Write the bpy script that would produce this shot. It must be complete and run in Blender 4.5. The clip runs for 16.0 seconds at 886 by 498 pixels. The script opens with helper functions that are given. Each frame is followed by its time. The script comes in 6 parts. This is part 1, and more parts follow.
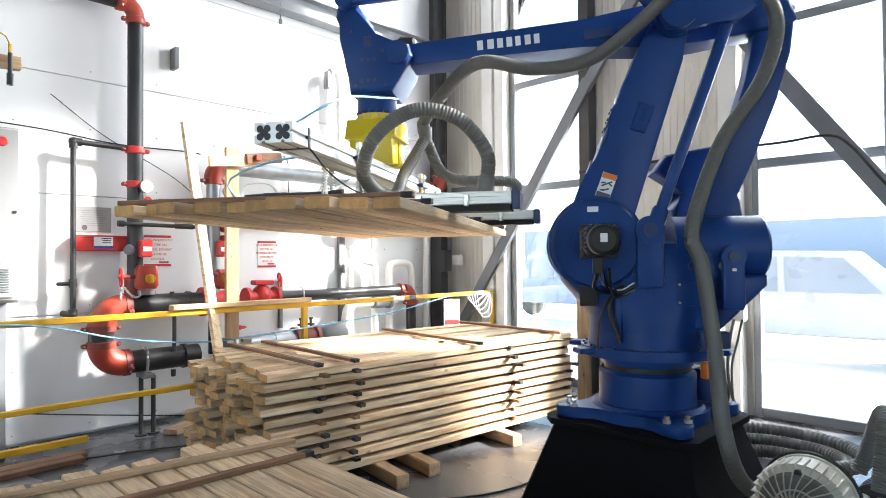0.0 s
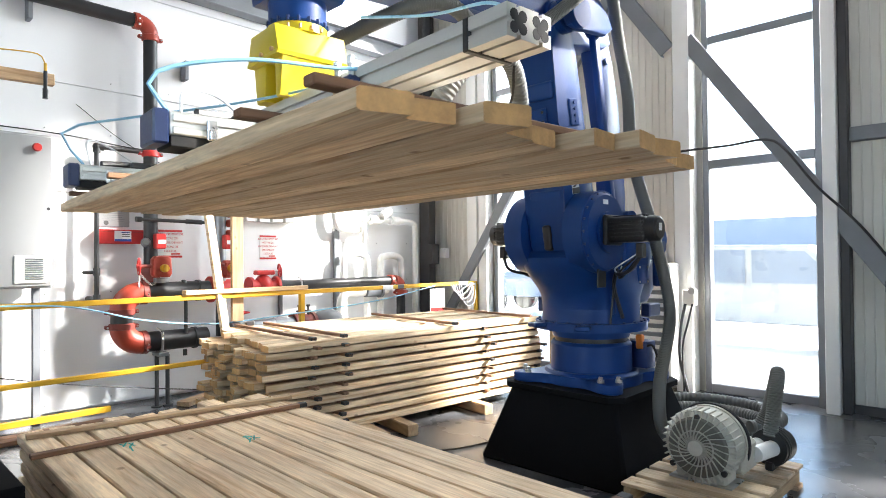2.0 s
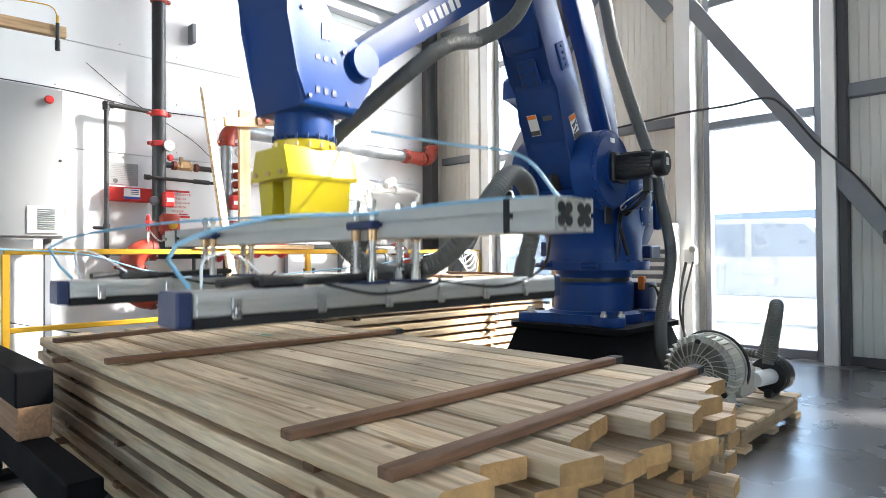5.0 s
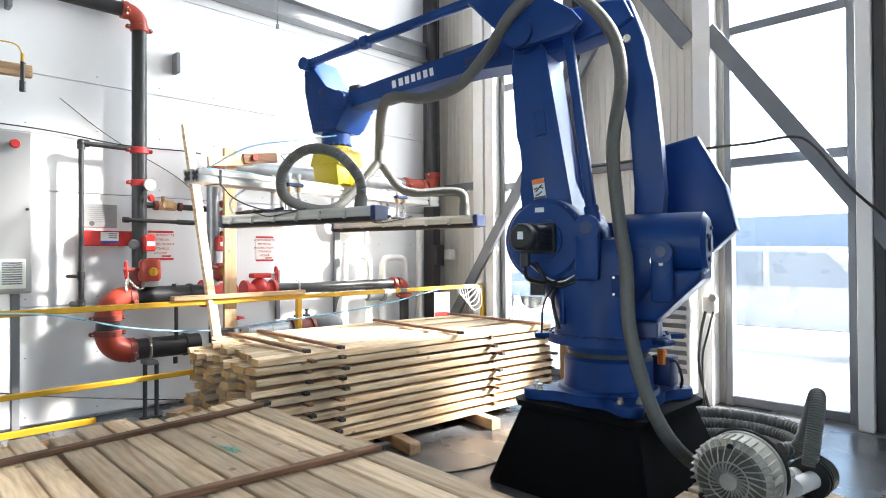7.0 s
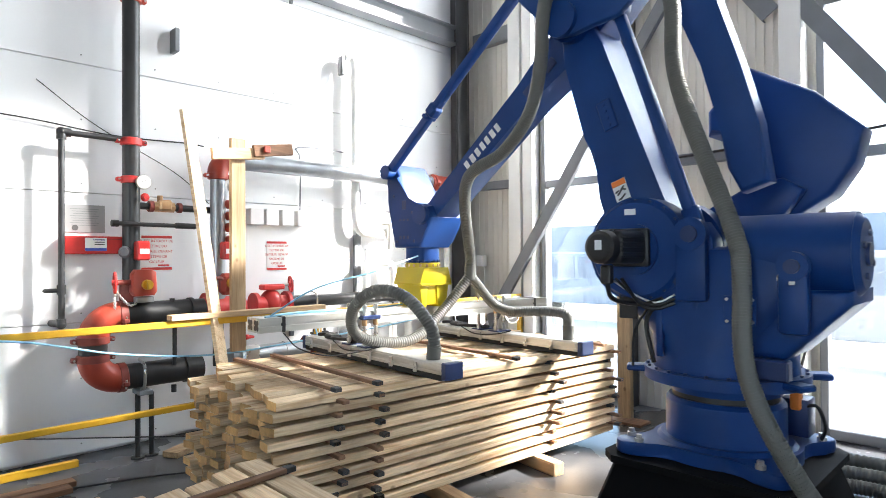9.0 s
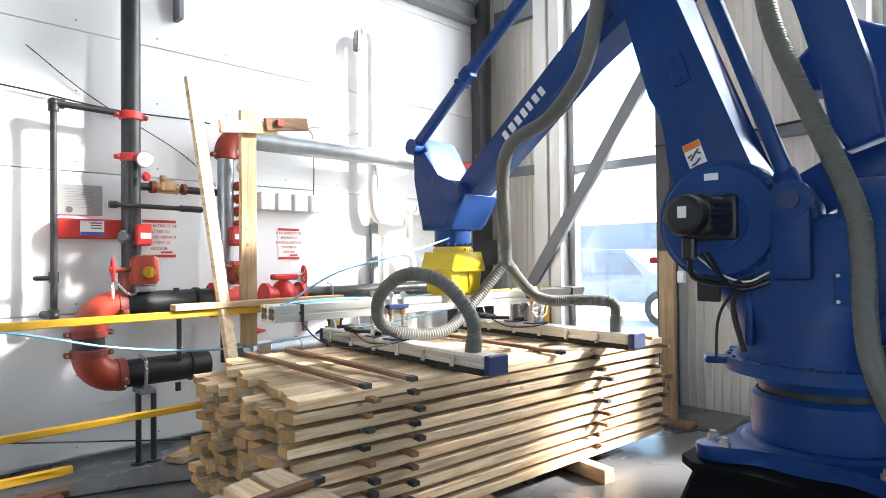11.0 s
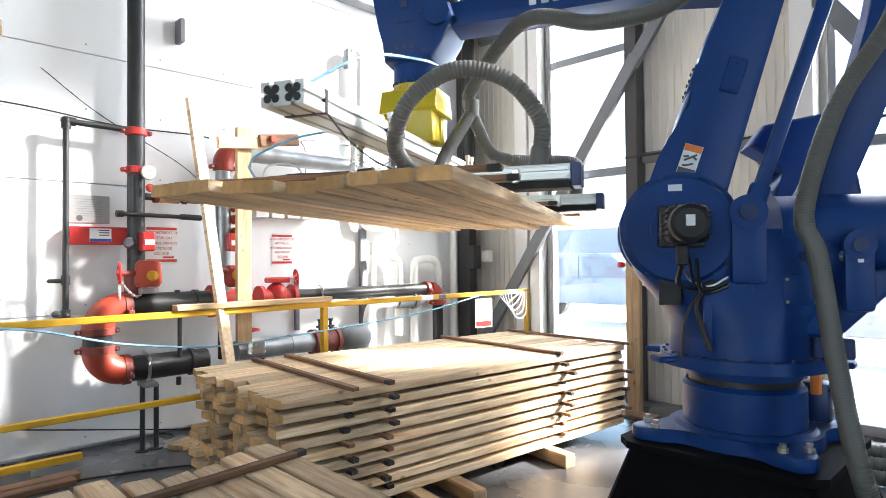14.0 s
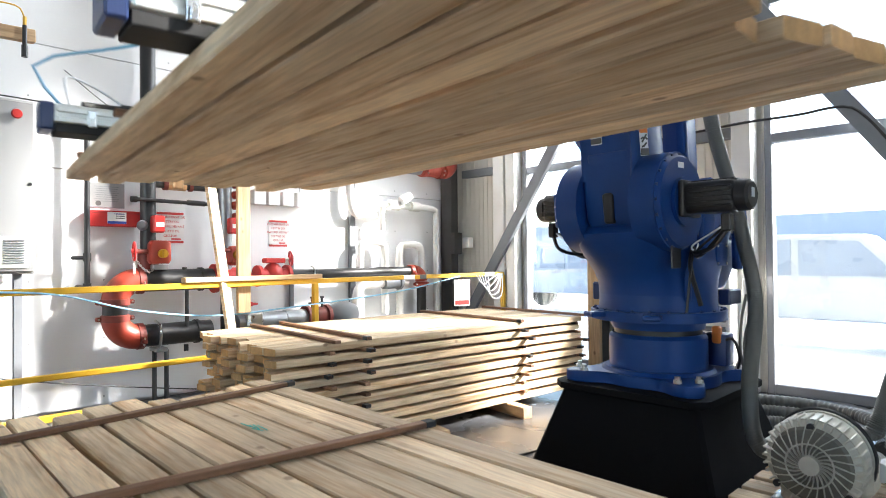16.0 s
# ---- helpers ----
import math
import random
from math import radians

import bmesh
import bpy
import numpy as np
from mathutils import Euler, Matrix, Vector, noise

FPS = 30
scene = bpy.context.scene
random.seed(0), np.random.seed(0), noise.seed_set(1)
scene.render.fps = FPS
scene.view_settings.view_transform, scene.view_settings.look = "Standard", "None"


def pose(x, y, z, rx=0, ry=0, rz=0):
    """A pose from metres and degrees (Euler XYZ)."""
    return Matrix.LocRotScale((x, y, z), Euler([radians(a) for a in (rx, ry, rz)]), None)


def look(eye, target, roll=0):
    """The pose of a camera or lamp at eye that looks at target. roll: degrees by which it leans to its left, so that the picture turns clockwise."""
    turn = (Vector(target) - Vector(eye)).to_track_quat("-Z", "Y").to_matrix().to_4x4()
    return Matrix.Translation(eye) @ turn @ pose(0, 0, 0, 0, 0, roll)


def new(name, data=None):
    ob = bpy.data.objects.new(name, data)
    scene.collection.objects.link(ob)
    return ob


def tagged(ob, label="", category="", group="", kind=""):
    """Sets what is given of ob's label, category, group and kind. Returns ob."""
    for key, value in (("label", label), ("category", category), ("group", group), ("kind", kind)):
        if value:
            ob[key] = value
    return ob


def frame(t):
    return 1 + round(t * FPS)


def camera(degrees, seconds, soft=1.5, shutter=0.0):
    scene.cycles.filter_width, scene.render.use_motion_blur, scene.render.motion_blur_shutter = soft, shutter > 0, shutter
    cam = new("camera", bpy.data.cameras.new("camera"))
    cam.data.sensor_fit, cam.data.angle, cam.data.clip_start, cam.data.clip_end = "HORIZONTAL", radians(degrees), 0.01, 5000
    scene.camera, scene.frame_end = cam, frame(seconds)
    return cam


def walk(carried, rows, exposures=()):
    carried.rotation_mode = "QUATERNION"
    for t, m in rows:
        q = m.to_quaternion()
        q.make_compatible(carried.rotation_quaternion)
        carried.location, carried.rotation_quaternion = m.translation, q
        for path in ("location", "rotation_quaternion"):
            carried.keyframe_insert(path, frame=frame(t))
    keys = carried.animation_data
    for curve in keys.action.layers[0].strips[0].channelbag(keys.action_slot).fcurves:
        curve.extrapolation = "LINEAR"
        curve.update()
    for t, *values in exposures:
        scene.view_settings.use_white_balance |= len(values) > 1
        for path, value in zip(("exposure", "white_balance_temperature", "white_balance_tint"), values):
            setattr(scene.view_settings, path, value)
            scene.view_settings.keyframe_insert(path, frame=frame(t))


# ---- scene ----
cam = camera(72.0, 16.0, soft=0.6, shutter=0.4)
PATH = [
    (0, (-0.565, 1.146, 1.465), (-1.954, 2.585, 1.5), -0.4),
    (0.5, (-0.384, 1.085, 1.456), (-1.774, 2.523, 1.496), -0.5),
    (1, (-0.255, 0.97, 1.469), (-1.644, 2.409, 1.502), -0.5),
    (1.5, (-0.121, 0.862, 1.44), (-1.511, 2.3, 1.471), -0.5),
    (2, (0.018, 0.813, 1.396), (-1.374, 2.249, 1.425), -0.5),
    (2.5, (0.118, 0.77, 1.294), (-1.276, 2.204, 1.327), -0.5),
    (3, (0.146, 0.745, 1.133), (-1.25, 2.176, 1.172), -0.5),
    (3.5, (0.144, 0.725, 1.009), (-1.251, 2.157, 1.038), -0.5),
    (3.7, (0.131, 0.703, 0.969), (-1.261, 2.139, 0.993), -0.5),
    (5.8, (0.008, 0.779, 1.116), (-1.386, 2.214, 1.137), -0.4),
    (6, (-0.004, 0.814, 1.209), (-1.403, 2.244, 1.223), -0.4),
    (6.5, (-0.11, 0.894, 1.344), (-1.513, 2.319, 1.363), -0.3),
    (7, (-0.213, 1.064, 1.462), (-1.619, 2.487, 1.48), -0.3),
    (7.5, (-0.306, 1.264, 1.553), (-1.713, 2.685, 1.568), -0.3),
    (8, (-0.507, 1.322, 1.596), (-1.914, 2.743, 1.612), -0.2),
    (8.5, (-0.783, 1.351, 1.599), (-2.192, 2.77, 1.616), -0.2),
    (9, (-1.057, 1.445, 1.527), (-2.471, 2.86, 1.548), -0.4),
    (9.5, (-1.265, 1.532, 1.509), (-2.681, 2.944, 1.528), -0.3),
    (10, (-1.44, 1.577, 1.471), (-2.858, 2.987, 1.492), -0.4),
    (12.5, (-1.534, 1.644, 1.376), (-2.956, 3.05, 1.408), -0.6),
    (13, (-1.409, 1.608, 1.395), (-2.829, 3.017, 1.429), -0.6),
    (13.5, (-1.249, 1.556, 1.412), (-2.668, 2.965, 1.449), -0.6),
    (14, (-1.134, 1.449, 1.418), (-2.551, 2.86, 1.454), -0.5),
    (14.5, (-1.01, 1.328, 1.402), (-2.427, 2.739, 1.435), -0.4),
    (15, (-0.885, 1.252, 1.383), (-2.303, 2.663, 1.416), -0.4),
    (15.5, (-0.698, 1.198, 1.367), (-2.114, 2.61, 1.397), -0.4),
    (16, (-0.56, 1.15, 1.269), (-1.975, 2.564, 1.296), -0.5),
]
walk(cam, [(t, look(eye, target, roll)) for t, eye, target, roll in PATH])

# ---- light ----
SUN_EL, SUN_AZ = radians(31), math.atan2(1.0, 0.87)
scene.view_settings.exposure = 3.1
world = bpy.data.worlds.new("sky")
scene.world = world
world.use_nodes = True
wn = world.node_tree.nodes
sky = wn.new("ShaderNodeTexSky")
sky.sky_type = "NISHITA"
sky.sun_disc = False
sky.sun_elevation = SUN_EL
sky.sun_rotation = math.pi / 2 - SUN_AZ
world.node_tree.links.new(sky.outputs[0], wn["Background"].inputs[0])
wn["Background"].inputs[1].default_value = 0.15
sun_way = Vector((math.cos(SUN_AZ) * math.cos(SUN_EL), math.sin(SUN_AZ) * math.cos(SUN_EL), math.sin(SUN_EL)))
sun = new("sun", bpy.data.lights.new("sun", "SUN"))
sun.data.energy, sun.data.angle, sun.data.color = 4.0, radians(6.0), (1.0, 0.96, 0.915)
sun.matrix_world = look(sun_way * 30, (0, 0, 0))


def opening_fill(eye, target, width, height, watts):
    """Area lamp in an opening: sky light at the windows, added fill elsewhere."""
    lamp = new("opening_fill", bpy.data.lights.new("opening_fill", "AREA"))
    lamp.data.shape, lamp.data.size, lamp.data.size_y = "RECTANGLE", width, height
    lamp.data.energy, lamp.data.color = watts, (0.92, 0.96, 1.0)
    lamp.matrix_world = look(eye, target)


# Two added fill lamps, in assumed openings out of view.
opening_fill((-0.5, -5.98, 2.4), (-0.5, 0, 2.4), 3.1, 4.4, 2.2)
opening_fill((6.68, 1.0, 2.4), (0, 1.0, 2.4), 2.5, 4.4, 0.9)
WIN_TOP = 6.3
for window_x in (-4.685, -1.885):
    opening_fill((window_x, 7.33, 4.33), (window_x, 0, 4.33), 1.0, 3.9, 40)
# Last three: unseen openings placed so sun reaches wrist, cabinet and floor.
WINDOWS = [(-5.2, -4.17), (-2.42, -1.35), (0.78, 1.42), (-0.3, 0.75), (1.95, 3.1)]

# ---- materials ----


def mat(name, col, rough=0.5, metal=0.0, var=0.12, scale=5.0, bump=0.15, fine=120.0, stretch=(1, 1, 1), per=0.0, rough_var=0.12, coat=0.0):
    m = bpy.data.materials.new(name)
    m.use_nodes = True
    n, l = m.node_tree.nodes, m.node_tree.links
    b = n["Principled BSDF"]
    b.inputs["Metallic"].default_value = metal
    b.inputs["Coat Weight"].default_value = coat
    tc, mp = n.new("ShaderNodeTexCoord"), n.new("ShaderNodeMapping")
    mp.inputs["Scale"].default_value = stretch
    l.new(tc.outputs["Object"], mp.inputs[0])
    big, small = n.new("ShaderNodeTexNoise"), n.new("ShaderNodeTexNoise")
    big.inputs["Scale"].default_value, small.inputs["Scale"].default_value = scale, fine
    big.inputs["Detail"].default_value, small.inputs["Detail"].default_value = 5, 3
    l.new(mp.outputs[0], big.inputs[0])
    l.new(mp.outputs[0], small.inputs[0])
    mix = n.new("ShaderNodeMix")
    mix.data_type = "RGBA"
    mix.inputs[6].default_value = (*[c * (1 - var) for c in col], 1)
    mix.inputs[7].default_value = (*[min(1, c * (1 + var)) for c in col], 1)
    add = n.new("ShaderNodeMath")
    add.operation = "MULTIPLY_ADD"
    add.inputs[1].default_value = 0.35
    l.new(small.outputs[0], add.inputs[0])
    ramp = n.new("ShaderNodeMapRange")
    ramp.inputs[1].default_value, ramp.inputs[2].default_value = 0.3, 0.7
    ramp.inputs[4].default_value = 0.75
    l.new(big.outputs[0], ramp.inputs[0])
    l.new(ramp.outputs[0], add.inputs[2])
    l.new(add.outputs[0], mix.inputs[0])
    out = mix.outputs[2]
    if per:
        info, hsv, mr = n.new("ShaderNodeObjectInfo"), n.new("ShaderNodeHueSaturation"), n.new("ShaderNodeMapRange")
        mr.inputs[3].default_value, mr.inputs[4].default_value = 1 - per, 1 + per
        l.new(info.outputs["Random"], mr.inputs[0])
        l.new(mr.outputs[0], hsv.inputs["Value"])
        l.new(out, hsv.inputs["Color"])
        out = hsv.outputs[0]
    l.new(out, b.inputs["Base Color"])
    rr = n.new("ShaderNodeMapRange")
    rr.inputs[3].default_value, rr.inputs[4].default_value = max(0.03, rough - rough_var), min(1, rough + rough_var)
    l.new(big.outputs[0], rr.inputs[0])
    l.new(rr.outputs[0], b.inputs["Roughness"])
    bp = n.new("ShaderNodeBump")
    bp.inputs["Strength"].default_value, bp.inputs["Distance"].default_value = bump, 0.004
    l.new(small.outputs[0], bp.inputs["Height"])
    l.new(bp.outputs[0], b.inputs["Normal"])
    return m


def wood(name, light, dark, per=0.24, axis="X"):
    """Sawn timber, grain along the axis, growth lines, knots and stains."""
    m = bpy.data.materials.new(name)
    m.use_nodes = True
    n, l = m.node_tree.nodes, m.node_tree.links
    b = n["Principled BSDF"]
    tc, mp, info = n.new("ShaderNodeTexCoord"), n.new("ShaderNodeMapping"), n.new("ShaderNodeObjectInfo")
    k = {"X": (0.9, 14, 14), "Y": (14, 0.9, 14), "Z": (14, 14, 0.9)}[axis]
    mp.inputs["Scale"].default_value = k
    off = n.new("ShaderNodeVectorMath")
    off.operation = "SCALE"
    off.inputs[0].default_value = (37, 53, 71)
    l.new(info.outputs["Random"], off.inputs["Scale"])
    l.new(off.outputs[0], mp.inputs["Location"])
    l.new(tc.outputs["Object"], mp.inputs[0])
    g = n.new("ShaderNodeTexNoise")
    g.inputs["Scale"].default_value, g.inputs["Detail"].default_value, g.inputs["Distortion"].default_value = 1.6, 7, 1.2
    l.new(mp.outputs[0], g.inputs[0])
    mix = n.new("ShaderNodeMix")
    mix.data_type = "RGBA"
    mix.inputs[6].default_value, mix.inputs[7].default_value = (*light, 1), (*dark, 1)
    mr = n.new("ShaderNodeMapRange")
    mr.inputs[1].default_value, mr.inputs[2].default_value = 0.43, 0.80
    l.new(g.outputs[0], mr.inputs[0])
    l.new(mr.outputs[0], mix.inputs[0])
    # knots
    mp2 = n.new("ShaderNodeMapping")
    mp2.inputs["Scale"].default_value = {"X": (4, 5.5, 5.5), "Y": (5.5, 4, 5.5), "Z": (5.5, 5.5, 4)}[axis]
    l.new(off.outputs[0], mp2.inputs["Location"])
    l.new(tc.outputs["Object"], mp2.inputs[0])
    v = n.new("ShaderNodeTexVoronoi")
    v.inputs["Scale"].default_value = 1.0
    l.new(mp2.outputs[0], v.inputs[0])
    kr = n.new("ShaderNodeMapRange")
    kr.inputs[1].default_value, kr.inputs[2].default_value, kr.inputs[3].default_value, kr.inputs[4].default_value = 0.045, 0.10, 0.65, 0.0
    l.new(v.outputs["Distance"], kr.inputs[0])
    mix2 = n.new("ShaderNodeMix")
    mix2.data_type = "RGBA"
    mix2.inputs[7].default_value = (dark[0] * 0.4, dark[1] * 0.33, dark[2] * 0.3, 1)
    l.new(kr.outputs[0], mix2.inputs[0])
    l.new(mix.outputs[2], mix2.inputs[6])
    # broad stains
    st = n.new("ShaderNodeTexNoise")
    st.inputs["Scale"].default_value, st.inputs["Detail"].default_value = 2.2, 4
    l.new(tc.outputs["Object"], st.inputs[0])
    sr = n.new("ShaderNodeMapRange")
    sr.inputs[1].default_value, sr.inputs[2].default_value, sr.inputs[3].default_value, sr.inputs[4].default_value = 0.32, 0.7, 0.84, 1.1
    l.new(st.outputs[0], sr.inputs[0])
    fg = n.new("ShaderNodeTexNoise")
    fg.inputs["Scale"].default_value, fg.inputs["Detail"].default_value = 9.0, 5
    l.new(mp.outputs[0], fg.inputs[0])
    fr = n.new("ShaderNodeMapRange")
    fr.inputs[1].default_value, fr.inputs[2].default_value, fr.inputs[3].default_value, fr.inputs[4].default_value = 0.35, 0.65, 0.86, 1.08
    l.new(fg.outputs[0], fr.inputs[0])
    fine_mul = n.new("ShaderNodeMath")
    fine_mul.operation = "MULTIPLY"
    l.new(sr.outputs[0], fine_mul.inputs[0])
    l.new(fr.outputs[0], fine_mul.inputs[1])
    vr = n.new("ShaderNodeMapRange")
    vr.inputs[3].default_value, vr.inputs[4].default_value = 1 - per, 1 + per * 0.5
    l.new(info.outputs["Random"], vr.inputs[0])
    mul = n.new("ShaderNodeMath")
    mul.operation = "MULTIPLY"
    l.new(fine_mul.outputs[0], mul.inputs[0])
    l.new(vr.outputs[0], mul.inputs[1])
    hsv = n.new("ShaderNodeHueSaturation")
    l.new(mul.outputs[0], hsv.inputs["Value"])
    l.new(mix2.outputs[2], hsv.inputs["Color"])
    l.new(hsv.outputs[0], b.inputs["Base Color"])
    b.inputs["Roughness"].default_value = 0.72
    bp = n.new("ShaderNodeBump")
    bp.inputs["Strength"].default_value, bp.inputs["Distance"].default_value = 0.35, 0.003
    l.new(g.outputs[0], bp.inputs["Height"])
    l.new(bp.outputs[0], b.inputs["Normal"])
    return m


def glass(name):
    m = bpy.data.materials.new(name)
    m.use_nodes = True
    n, l = m.node_tree.nodes, m.node_tree.links
    n.remove(n["Principled BSDF"])
    tr, gl, mx, fr = n.new("ShaderNodeBsdfTransparent"), n.new("ShaderNodeBsdfGlossy"), n.new("ShaderNodeMixShader"), n.new("ShaderNodeFresnel")
    tr.inputs[0].default_value = (0.93, 0.96, 0.96, 1)
    gl.inputs["Roughness"].default_value = 0.02
    l.new(fr.outputs[0], mx.inputs[0])
    l.new(tr.outputs[0], mx.inputs[1])
    l.new(gl.outputs[0], mx.inputs[2])
    l.new(mx.outputs[0], n["Material Output"].inputs[0])
    return m


WHITE_WALL = mat("white_wall_panel", (0.80, 0.81, 0.82), 0.45, var=0.03, scale=1.3, bump=0.05, fine=60)
DULL_WALL = mat("grey_wall_panel", (0.22, 0.22, 0.22), 0.6, var=0.05, scale=1.5, bump=0.05)
BEIGE_PANEL = mat("beige_ribbed_panel", (0.66, 0.63, 0.56), 0.5, var=0.05, scale=1.6, bump=0.05, fine=70)
CONCRETE = mat("concrete_floor", (0.098, 0.10, 0.106), 0.27, var=0.28, scale=1.1, bump=0.12, fine=45, rough_var=0.14)
WHITE_STEEL = mat("white_painted_steel", (0.78, 0.77, 0.74), 0.45, var=0.05, scale=3, bump=0.05)
GREY_STEEL = mat("grey_painted_steel", (0.17, 0.18, 0.195), 0.5, var=0.12, scale=4, bump=0.1)
DARK_STEEL = mat("dark_brown_steel", (0.055, 0.052, 0.052), 0.55, var=0.2, scale=4)
ALU_FRAME = mat("grey_window_aluminium", (0.22, 0.23, 0.25), 0.4, metal=0.5, var=0.08, scale=5, bump=0.05)
GLASS = glass("window_glass")
CEIL = mat("ceiling_sheet", (0.27, 0.27, 0.27), 0.6, var=0.05, scale=1)
BLACK_PIPE = mat("black_pipe", (0.018, 0.0185, 0.02), 0.38, var=0.25, scale=6, bump=0.12)
GREY_PIPE = mat("galvanised_pipe", (0.33, 0.35, 0.37), 0.35, metal=0.75, var=0.2, scale=7, bump=0.08)
RED = mat("red_paint", (0.52, 0.028, 0.025), 0.38, var=0.15, scale=8, bump=0.08)
ORANGE_RED = mat("orange_red_coupling", (0.34, 0.044, 0.024), 0.42, var=0.16, scale=9, bump=0.12)
BRICK_RED = mat("dull_red_coupling", (0.2, 0.035, 0.025), 0.5, var=0.25, scale=9, bump=0.15)
BRASS = mat("brass", (0.55, 0.36, 0.2), 0.35, metal=0.9, var=0.15, scale=12)
YELLOW = mat("yellow_paint", (0.62, 0.35, 0.02), 0.42, var=0.12, scale=7, bump=0.08)
YELLOW_TOOL = mat("yellow_tool_paint", (0.62, 0.48, 0.015), 0.32, var=0.08, scale=6, bump=0.04)
BLUE = mat("blue_robot_enamel", (0.005, 0.040, 0.175), 0.44, var=0.14, scale=3.5, bump=0.12, fine=160, rough_var=0.1)
BLUE.node_tree.nodes["Principled BSDF"].inputs["Specular IOR Level"].default_value = 0.28
NAVY = mat("navy_cap", (0.012, 0.03, 0.11), 0.4, var=0.1, scale=8)
BLACK = mat("black_plastic", (0.012, 0.012, 0.013), 0.42, var=0.3, scale=9)
PED_BLACK = mat("black_pedestal_paint", (0.005, 0.005, 0.006), 0.8, var=0.25, scale=4, bump=0.1)
PED_BLACK.node_tree.nodes["Principled BSDF"].inputs["Specular IOR Level"].default_value = 0.12
ALU = mat("milled_aluminium", (0.6, 0.6, 0.57), 0.4, metal=0.75, var=0.06, scale=5, bump=0.06, stretch=(1, 1, 8))
STEEL = mat("bright_steel", (0.55, 0.54, 0.52), 0.3, metal=0.95, var=0.12, scale=14)
HOSE = mat("grey_ribbed_hose", (0.12, 0.122, 0.112), 0.5, var=0.1, scale=9)
RUBBER = mat("black_rubber", (0.015, 0.015, 0.015), 0.7, var=0.3, scale=20)
AIR_BLUE = mat("blue_air_tube", (0.24, 0.50, 0.68), 0.3, var=0.06, scale=10)
AIR_WHITE = mat("white_air_tube", (0.75, 0.78, 0.8), 0.3, var=0.05, scale=10)
CAST_GREY = mat("grey_cast_blower", (0.50, 0.48, 0.41), 0.55, metal=0.1, var=0.15, scale=9, bump=0.25)
# Darker copy of the blower grey; the recess shade is in its colour.
CAST_SHADE = mat("shaded_cast", (0.15, 0.14, 0.115), 0.7, metal=0.1, var=0.25, scale=9, bump=0.25)
CABINET = mat("grey_cabinet_enamel", (0.32, 0.325, 0.325), 0.4, var=0.03, scale=2, bump=0.04)
PAPER = mat("white_paper", (0.8, 0.8, 0.79), 0.5, var=0.03, scale=12, bump=0.03)
RED_PRINT = mat("red_print", (0.55, 0.035, 0.03), 0.5, var=0.06, scale=20)
DARK_PRINT = mat("dark_print", (0.09, 0.09, 0.09), 0.5, var=0.1, scale=20)
BLUE_PRINT = mat("blue_print", (0.03, 0.08, 0.4), 0.5, var=0.06, scale=20)
WHITE_PRINT = mat("white_print", (0.75, 0.78, 0.8), 0.5, var=0.03, scale=20)
ORANGE_PRINT = mat("orange_print", (0.75, 0.2, 0.03), 0.5, var=0.05, scale=20)
PINE = wood("sawn_spruce", (0.82, 0.64, 0.42), (0.48, 0.265, 0.11), per=0.30)
END_GRAIN = mat("end_grain", (0.50, 0.29, 0.115), 0.8, var=0.4, scale=16, bump=0.6, fine=95, per=0.22)
PINE_UP = wood("upright_pine", (0.60, 0.42, 0.24), (0.36, 0.22, 0.11), axis="Z")
PINE_Y = wood("pine_along_wall", (0.58, 0.40, 0.23), (0.34, 0.2, 0.1), axis="Y")
LATH = wood("weathered_lath", (0.27, 0.14, 0.075), (0.09, 0.048, 0.03), axis="Y", per=0.35)
LATH_DARK = mat("lath_tip", (0.035, 0.035, 0.036), 0.8, var=0.3, scale=20)
LATH_BLOCK = wood("brown_timber_block", (0.30, 0.17, 0.09), (0.16, 0.085, 0.05), axis="X")
PALLET_WOOD = wood("pallet_wood", (0.46, 0.32, 0.18), (0.25, 0.15, 0.08), axis="Y")
ASPHALT = mat("yard_ground", (0.78, 0.78, 0.79), 0.8, var=0.2, scale=0.6)
SNOW_GREY = mat("light_facade", (0.17, 0.185, 0.21), 0.7, var=0.06, scale=1)
TRUCK_BLUE = mat("truck_blue", (0.15, 0.175, 0.21), 0.3, var=0.1, scale=2)
TRUCK_RED = mat("truck_red", (0.16, 0.115, 0.125), 0.3, var=0.1, scale=2)
TRUCK_SILVER = mat("truck_silver", (0.17, 0.178, 0.19), 0.3, var=0.05, scale=2)
TRUCK_GLASS = mat("truck_glass", (0.085, 0.105, 0.14), 0.3, var=0.1, scale=2)
TEAL_MARK = mat("teal_chalk", (0.05, 0.42, 0.36), 0.8, var=0.3, scale=40)

# ---- building helpers ----


def part(name, bm, material, parent=None, label="", smooth=True):
    me = bpy.data.meshes.new(name)
    bmesh.ops.recalc_face_normals(bm, faces=bm.faces)
    bm.to_mesh(me)
    bm.free()
    me.materials.append(material)
    if smooth:
        for p in me.polygons:
            p.use_smooth = True
        me.set_sharp_from_angle(angle=radians(32))
    ob = new(name, me)
    ob.parent = parent
    if label:
        tagged(ob, label)
    return ob


def B():
    return bmesh.new()


def box(bm, c, s, bevel=0.004, rot=None, seg=1):
    m = Matrix.Translation(c) @ (rot.to_4x4() if rot else Matrix()) @ Matrix.Diagonal((*s, 1))
    r = bmesh.ops.create_cube(bm, size=1, matrix=m)
    if bevel:
        es = list({e for v in r["verts"] for e in v.link_edges})
        bmesh.ops.bevel(bm, geom=es, offset=min(bevel, min(s) * 0.4), segments=seg, affect="EDGES", profile=0.5)
    return bm


